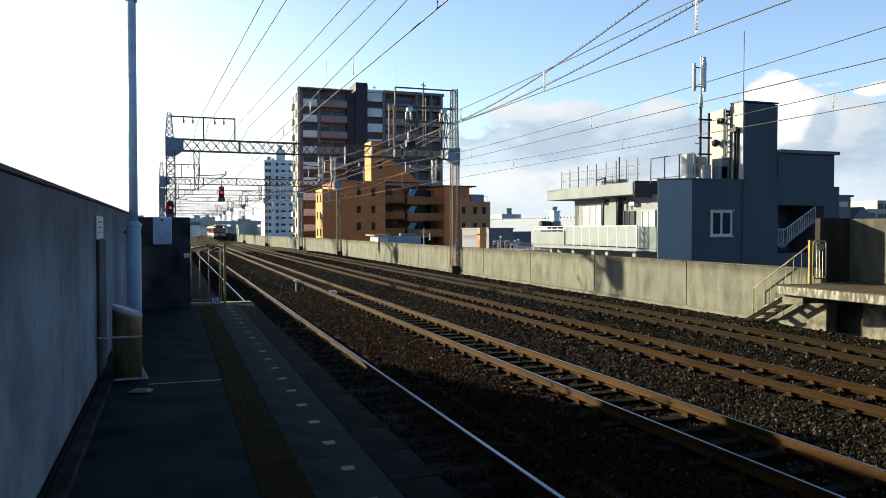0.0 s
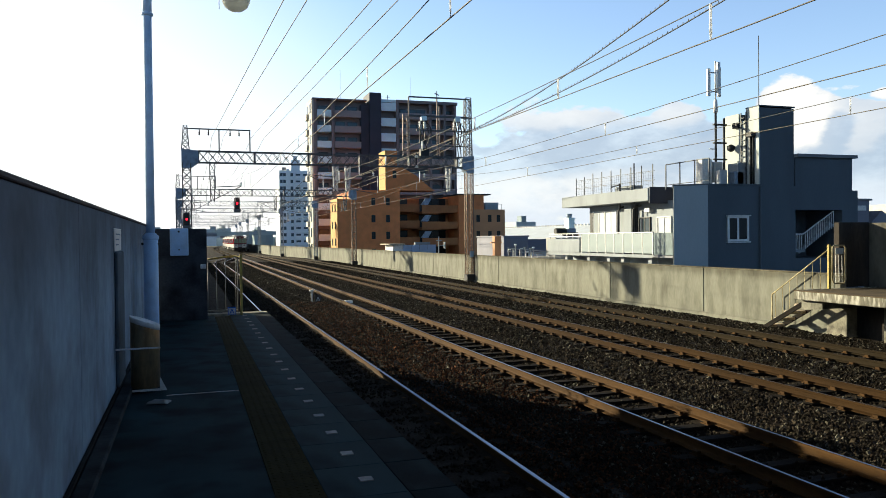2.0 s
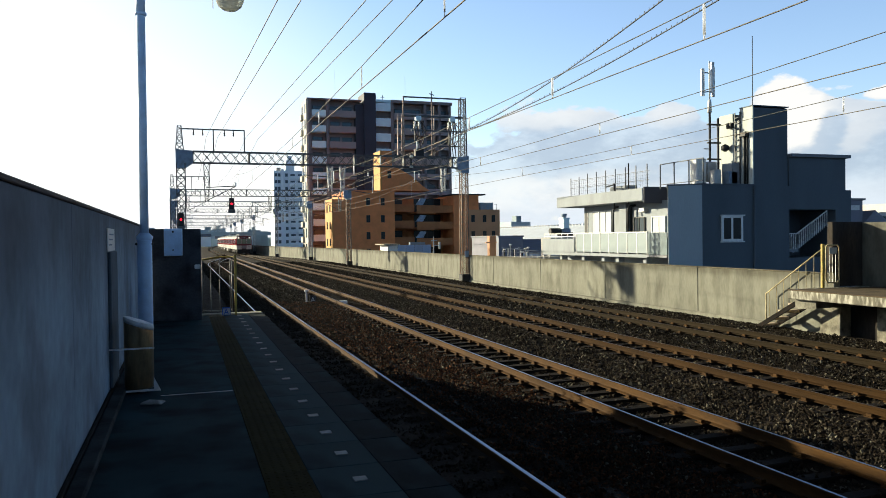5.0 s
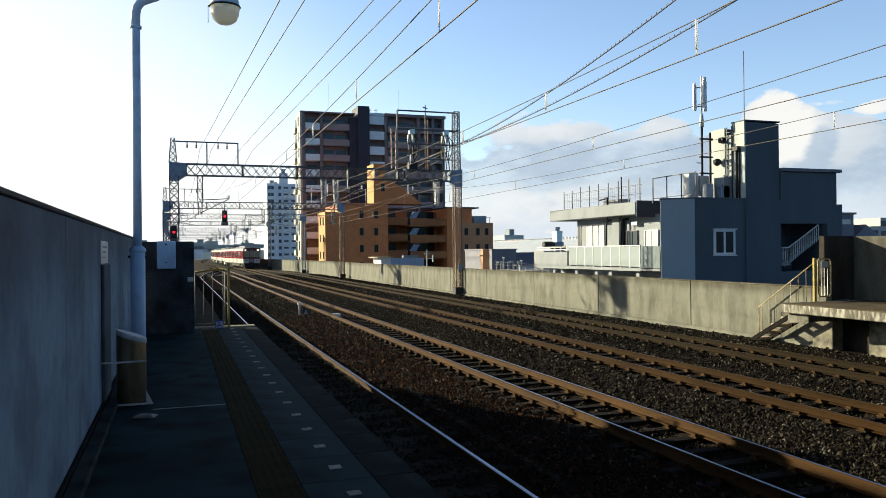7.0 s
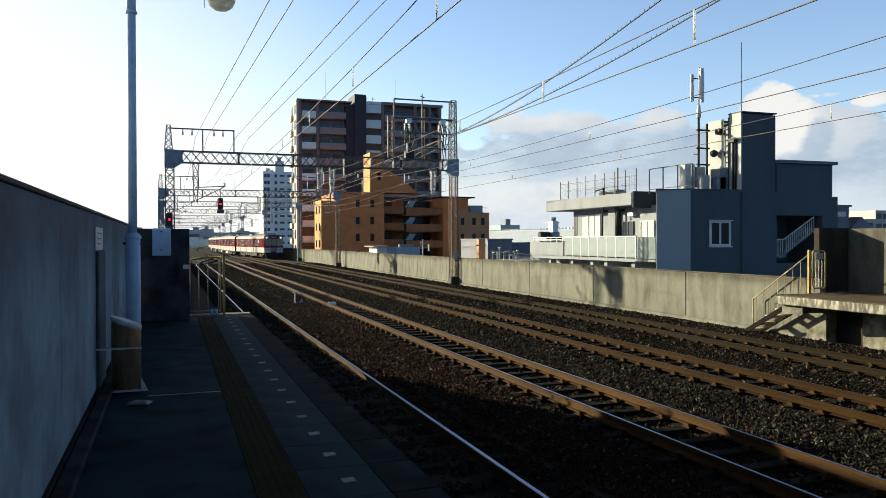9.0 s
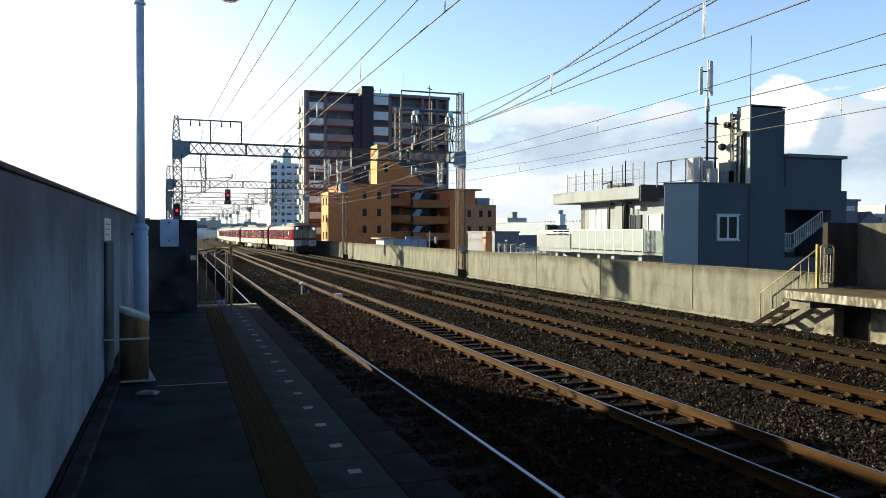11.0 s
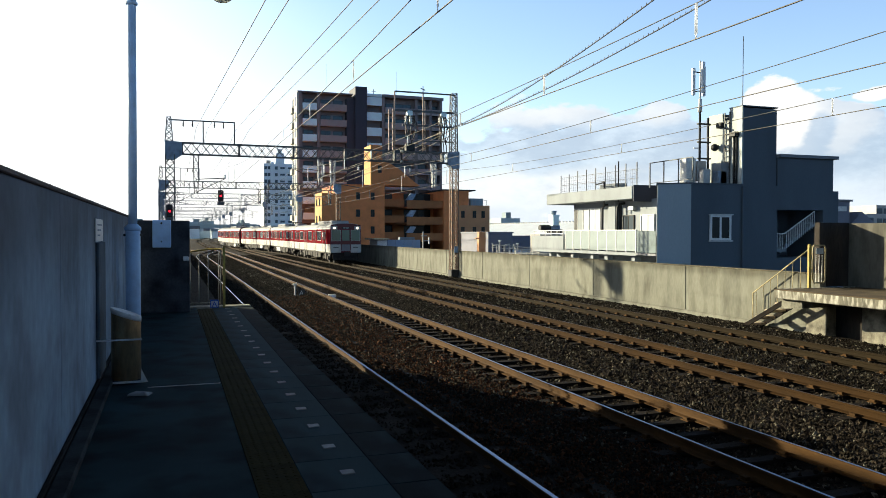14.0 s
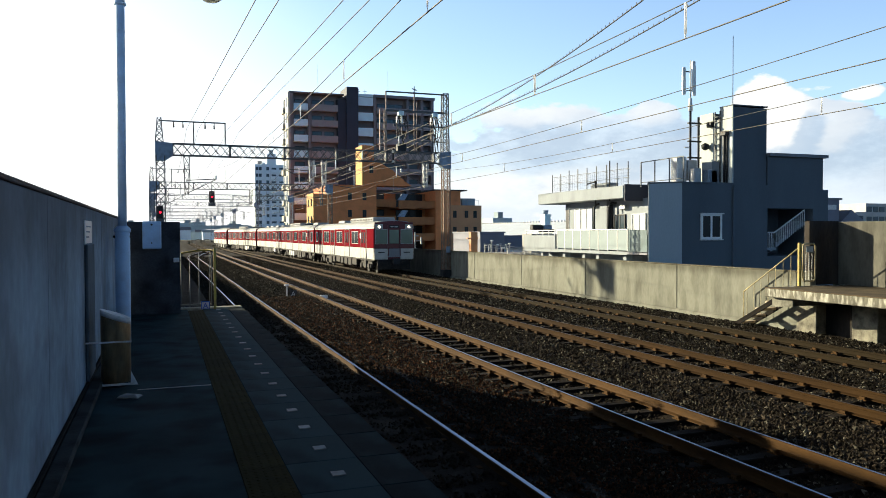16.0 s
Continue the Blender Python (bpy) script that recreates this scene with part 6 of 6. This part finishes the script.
    for i in range(6):
        net.bar((25.5, 47.4, 4.48 + 0.17 * i), (25.5, 38.0, 4.42 + 0.17 * i), 0.008)
    part("wire_mesh", net, M["steel"], t, "fine wire mesh of the roof railing")
    for y in (37.2, 35.9, 34.6, 33.4):
        part("railing_post", Shape().bar((25.7, y, 4.2), (25.7, y, 5.6), 0.05), M["steel"], t)
    for z, w in ((5.6, 0.05), (4.45, 0.035)):
        part("railing_bar", Shape().bar((25.7, 37.2, z), (25.7, 33.4, z), w), M["steel"], t)
    part("roof_duct", Shape().tube((25.15, 41.2, 3.2), (25.15, 41.2, 4.75), 0.05).tube((25.15, 41.2, 4.75), (25.9, 43.4, 4.75), 0.05), M["dark"], t)
    part("vent_pipe", Shape().tube((25.15, 39.6, 3.5), (25.15, 39.6, 5.9), 0.04), M["dark"], t)
    part("roof_plant", Shape().box(26.2, 27.0, 41.5, 43.5, 4.34, 4.75).bevel(0.03), M["cream"], t)
    part("air_unit", Shape().box(26.5, 27.15, 35.0, 35.6, 4.3, 5.75).bevel(0.04), M["white"], t)
    part("air_unit", Shape().box(27.25, 27.85, 35.0, 35.6, 4.5, 5.6).bevel(0.04), M["galv"], t)
    part("air_unit", Shape().box(27.0, 27.5, 34.2, 34.6, 4.3, 5.1).bevel(0.04), M["galv"], t)
    part("air_unit", Shape().box(27.8, 28.4, 34.0, 34.5, 4.3, 5.0).bevel(0.04), M["plate"], t)
    part("roof_shed", Shape().box(28.0, 28.57, 34.0, 34.8, 4.2, 5.45), M["cream"], t)
    for x in (27.45, 28.0):
        part("mast_pole", Shape().tube((x, 35.1, 4.2), (x, 35.1, 8.4 if x < 27.6 else 8.0), 0.062), M["dark"], t)
    for z in (7.6, 6.6, 5.7, 4.8):
        part("mast_clamp", Shape().box(27.3, 28.15, 35.03, 35.17, z, z + 0.08), M["dark"], t)
    part("mast_foot_joint", Shape().tube((27.45, 35.1, 8.3), (27.45, 35.1, 9.0), 0.13, 0.09, 10).tube((27.45, 35.1, 9.0), (27.45, 35.1, 11.1), 0.04), M["white"], t)
    for x, y, z0, z1 in ((27.08, 35.2, 9.2, 10.7), (27.45, 34.85, 9.3, 11.0), (27.80, 35.25, 9.2, 10.85)):
        a = part("antenna_panel", Shape().box(x - 0.1, x + 0.1, y - 0.07, y + 0.07, z0, z1).bevel(0.03), M["porcelain"], t, "white cellular antenna panel")
        part("bracket", Shape().bar((x, y, z1 - 0.2), (27.45, 35.1, z1 - 0.25), 0.05), M["dark"], a)
        part("bracket", Shape().bar((x, y, z0 + 0.2), (27.45, 35.1, z0 + 0.25), 0.05), M["dark"], a)
    part("dish", Shape().lathe((28.3, 34.9, 6.15), [(0.06, 0), (0.2, 0.1), (0.22, 0.3), (0.05, 0.4)], 12), M["dark"], t)
    part("sensor_arm", Shape().bar((27.05, 35.1, 6.3), (27.45, 35.1, 6.3), 0.05).bar((27.0, 35.1, 5.2), (27.45, 35.1, 5.2), 0.05), M["galv"], t)
    ld = Shape().bar((28.5, 34.35, 4.3), (28.5, 34.35, 8.2), 0.05).bar((28.5, 33.95, 4.3), (28.5, 33.95, 8.2), 0.05)
    for i in range(12):
        ld.bar((28.5, 33.95, 4.6 + 0.3 * i), (28.5, 34.35, 4.6 + 0.3 * i), 0.04)
    part("ladder", ld, M["steel"], t)
    for y, h, r in ((33.6, 7.0, 0.06), (33.4, 6.8, 0.05)):
        part("vent_duct", Shape().tube((28.5, y, 4.2), (28.5, y, h), r), M["dark"], t)
    part("duct_hood", Shape().box(28.3, 28.57, 33.3, 33.75, 6.8, 7.05).bevel(0.02), M["dark"], t)
    part("junction_box", Shape().box(28.35, 28.57, 34.5, 34.9, 7.4, 7.7).bevel(0.02), M["dark"], t)
    part("whip_aerial", Shape().tube((28.7, 33.2, 8.4), (28.7, 33.2, 12.1), 0.022, n=6), M["steel"], t)


def small_town():
    # sheds and houses that look over the parapet
    s = thing("storage_shed", "low shed with blue panels and a white door beyond the parapet", "shed")
    part("end_wall", Shape().box(18.25, 19.2, 70.0, 73, -8, 0.95), M["white"], s)
    sx = Shape().box(0, 0.78, 70.0, 70.1, -0.5, 0.95).mesh("panel", M["shed_blue"])
    b = thing("panel_fence", "row of blue sheet panels behind the parapet", "fence")
    for i in range(4):
        instance("panel", sx, b, (19.25 + 0.82 * i, 0, 0))
    part("backing", Shape().box(19.22, 22.6, 70.12, 73, -8, 0.9), M["dark"], b)
    part("roof", Shape().box(17.8, 19.3, 69.6, 73.2, 0.96, 1.08), M["kerb_pale"], s)
    part("lamp_box", Shape().box(20.4, 21.9, 69.9, 70.3, 0.96, 1.2), M["cream"], b)
    p = thing("sign_post", "thin post with a pale crossarm beside the line", "post")
    part("pole", Shape().tube((19.2, 59, -8), (19.2, 59, 1.7), 0.05), M["galv"], p)
    part("crossarm", Shape().box(19.0, 19.5, 58.97, 59.03, 1.34, 1.42).box(19.24, 19.75, 58.97, 59.03, 0.95, 1.02).box(19.66, 19.78, 58.93, 59.07, 0.7, 1.25), M["galv"], p)
    h = thing("narrow_house", "narrow pinkish house end beyond the parapet", "house")
    part("wall", Shape().box(25.33, 25.95, 62, 62.5, -8, 1.7), M["orange_light"], h)
    part("ledge", Shape().box(24.9, 25.9, 61.7, 61.99, 1.08, 1.2).box(24.0, 25.3, 61.8, 61.99, -0.2, 0.0), M["orange_light"], h)
    rng = random.Random(11)
    for i in range(9):
        x, top = 26.1 + 0.28 * i, rng.uniform(0.1, 0.95)
        v = thing("vent_post", "small grey rooftop vent pipe with a cap", "vent pipe", group="rooftop vents")
        part("pipe", Shape().tube((x, 60.5, -8), (x, 60.5, top), 0.045), M["galv"] if i % 3 else M["dark"], v)
        part("cap", Shape().box(x - 0.1, x + 0.1, 60.4, 60.6, top, top + 0.09).bevel(0.02), M["galv"] if i % 2 else M["porcelain"], v)
    h = thing("violet_house", "low violet-grey house with a flat roof", "house")
    part("wall", Shape().box(31.7, 34.5, 75, 83, -8, 1.6), M["roof_purple"], h)
    part("parapet", Shape().box(31.6, 34.6, 74.9, 83.1, 1.6, 1.75), M["roof_purple"], h)
    h = thing("gabled_house", "white house with a dark pitched roof", "house")
    part("wall", Shape().box(39.0, 45.0, 86, 94, -8, -0.2), M["roof_white"], h)
    part("roof", Shape().prism([(85.5, -0.3), (94.5, -0.3), (90, 1.3)], "x", 38.8, 44.0), M["roof_purple"], h)
    w = thing("warehouse", "long white sheet-roofed warehouse in the distance", "warehouse")
    part("wall", Shape().box(94.6, 122, 152, 272, -8, 0.2), M["slim_white"], w)
    part("roof", Shape().prism([(94.0, -0.2), (122.6, -0.2), (122.6, 0.2), (108.4, 4.8), (94.0, 0.2)], "y", 150, 274), M["roof_white"], w)
    vent = Shape().box(108.1, 108.7, 0, 0.6, 4.6, 5.2).mesh("ridge_vent", M["galv"])
    for i in range(60):
        instance("ridge_vent", vent, w, (0, 152 + 2.0 * i, 0))
    b = thing("block_far", "small grey rooftop block in the distance", "building")
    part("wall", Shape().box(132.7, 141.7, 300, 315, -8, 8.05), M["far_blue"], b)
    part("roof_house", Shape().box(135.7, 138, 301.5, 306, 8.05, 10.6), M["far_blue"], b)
    b = thing("cooling_plant", "grey rooftop cooling tower", "cooling tower")
    part("case", Shape().box(31.7, 32.5, 60.5, 61.5, -8, 2.3).bevel(0.05), M["plate"], b)
    part("tower", Shape().box(31.85, 32.4, 60.6, 61.4, 2.3, 3.25).box(31.78, 32.47, 60.55, 61.45, 2.72, 2.80).box(31.78, 32.47, 60.55, 61.45, 3.12, 3.2), M["balc_pale"], b)
    part("fan", Shape().tube((32.1, 61, 3.25), (32.1, 61, 3.6), 0.2, 0.28, n=12), M["plate"], b)
    part("tank", Shape().tube((30.6, 60.8, 2.05), (31.6, 60.8, 2.05), 0.28, n=14).tube((31.2, 60.4, 1.75), (32.6, 60.4, 1.75), 0.2, n=12), M["dark"], b, "dark pressure tanks")
    part("deck", Shape().box(30.2, 33.0, 60.0, 61.8, -8, 1.5), M["house_wall"], b)
    f = thing("roof_fence", "thin rooftop railing and clutter below the parapet's top", "railing")
    for a, b in ((0.75, 0.3), (0.5, 0.1)):
        part("railing_bar", Shape().bar((23.5, 55, a), (28.2, 55, b), 0.05), M["galv"], f)
    for i in range(10):
        x = 23.6 + 0.5 * i
        part("railing_post", Shape().bar((x, 55, -0.3), (x, 55, 0.78 - 0.09 * i), 0.04), M["galv"], f)
    part("base", Shape().box(23, 29, 55.3, 60, -8, -0.05), M["house_wall"], f)
    # houses to the right of the blue-grey building
    h = thing("dark_house", "dark house with a purple pitched roof", "house")
    part("wall", Shape().box(62.8, 65.5, 60, 66, -8, 4.9), M["roof_purple"], h)
    part("eave", Shape().box(62.6, 65.7, 59.8, 66.2, 4.9, 5.1), M["roof_grey"], h)
    part("window", Shape().box(63.4, 65.0, 59.9, 60.0, 3.9, 4.4), M["white"], h)
    part("roof", Shape().prism([(65.5, 2.4), (69.5, 2.4), (67.2, 3.9)], "y", 60, 68), M["roof_purple"], h)
    part("base", Shape().box(62.8, 70, 60.5, 68, -8, 2.5), M["house_wall"], h)
    a = thing("pale_apartments", "pale apartment block far off", "apartment building")
    part("wall", Shape().box(180.5, 184.4, 160, 175, -8, 7.2).box(184.4, 200, 160, 175, -8, 9.6), M["house_wall"], a)
    win = Shape().box(-0.9, 0.9, -0.1, 0.1, 0, 1.5).mesh("window", M["glass"])
    for i in range(5):
        for k in range(6):
            instance("window", win, a, (185.6 + 2.4 * k, 159.95, 7.2 - 2.8 * i))
    for i in range(3):
        instance("window", win, a, (182.4, 159.95, 4.6 - 2.8 * i))
    # elevated road across the line, far away, with haze put into its colour
    r = thing("elevated_road", "elevated road crossing far behind the line, haze put into its colour", "elevated road")
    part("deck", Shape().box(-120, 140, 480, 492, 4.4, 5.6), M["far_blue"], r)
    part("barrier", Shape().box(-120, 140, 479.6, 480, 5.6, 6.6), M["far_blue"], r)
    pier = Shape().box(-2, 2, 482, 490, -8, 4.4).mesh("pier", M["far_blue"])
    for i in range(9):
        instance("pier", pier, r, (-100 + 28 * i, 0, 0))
    rng = random.Random(5)
    for i in range(26):
        x = rng.uniform(-90, 120)
        y = rng.uniform(495, 620)
        w, hgt = rng.uniform(8, 22), rng.uniform(3, 13)
        if x + w > 40 and x < 70:
            hgt = min(hgt, 8)
        b = thing("distant_building", "pale building far down the line, haze put into its colour", "building", group="distant town")
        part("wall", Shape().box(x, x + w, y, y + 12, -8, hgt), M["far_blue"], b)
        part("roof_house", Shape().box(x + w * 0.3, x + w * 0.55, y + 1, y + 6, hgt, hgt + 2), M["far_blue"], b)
    for i in range(14):
        x, y = -34 + 4.6 * i + rng.uniform(-2, 2), rng.uniform(405, 470)
        w, hgt = rng.uniform(4, 9), rng.uniform(-2.5, 4.5)
        b = thing("distant_building", "small building beyond the end of the straight line, paled for haze", "building", group="distant town")
        part("wall", Shape().box(x, x + w, y, y + 8, -8, hgt), M["far_blue"] if i % 3 else M["slim_white"], b)
        part("roof", Shape().prism([(y - 0.4, hgt), (y + 8.4, hgt), (y + 4, hgt + 1.6)], "x", x - 0.3, x + w + 0.3), M["roof_grey"] if i % 2 else M["far_blue"], b)
    for i in range(40):
        x = rng.uniform(52, 420)
        y = rng.uniform(150, 420)
        if x < 0.42 * y + 4 or (90 < x < 125 and y < 285):
            continue
        w, hgt = rng.uniform(8, 16), rng.uniform(-3, 2.5)
        b = thing("distant_house", "low hazy house among the distant roofs", "house", group="distant town")
        part("wall", Shape().box(x, x + w, y, y + 10, -8, hgt), M["house_wall"], b)
        part("roof", Shape().prism([(y - 0.5, hgt), (y + 10.5, hgt), (y + 5, hgt + 1.8)], "x", x - 0.4, x + w + 0.4), M["roof_purple"] if i % 3 else M["roof_grey"], b)


brown_tower()
orange_block()
slim_tower()
blue_house()
small_town()


# ---- what moves ----
def motions():
    for i, car in enumerate(CARS):
        rows = []
        for k in range(33):
            t = 0.5 * k
            a = train_front(t) + 20.7 * i
            p, q = a + 3.0, a + 17.0
            turn = math.degrees(math.atan2(-(loop_right(q) - loop_right(p)), 14.0))
            x = loop_right(p) - 3.0 * (loop_right(q) - loop_right(p)) / 14.0
            rows.append((t, pose(x, a, RAIL, 0, 0, turn)))
        walk(car, rows)


motions()
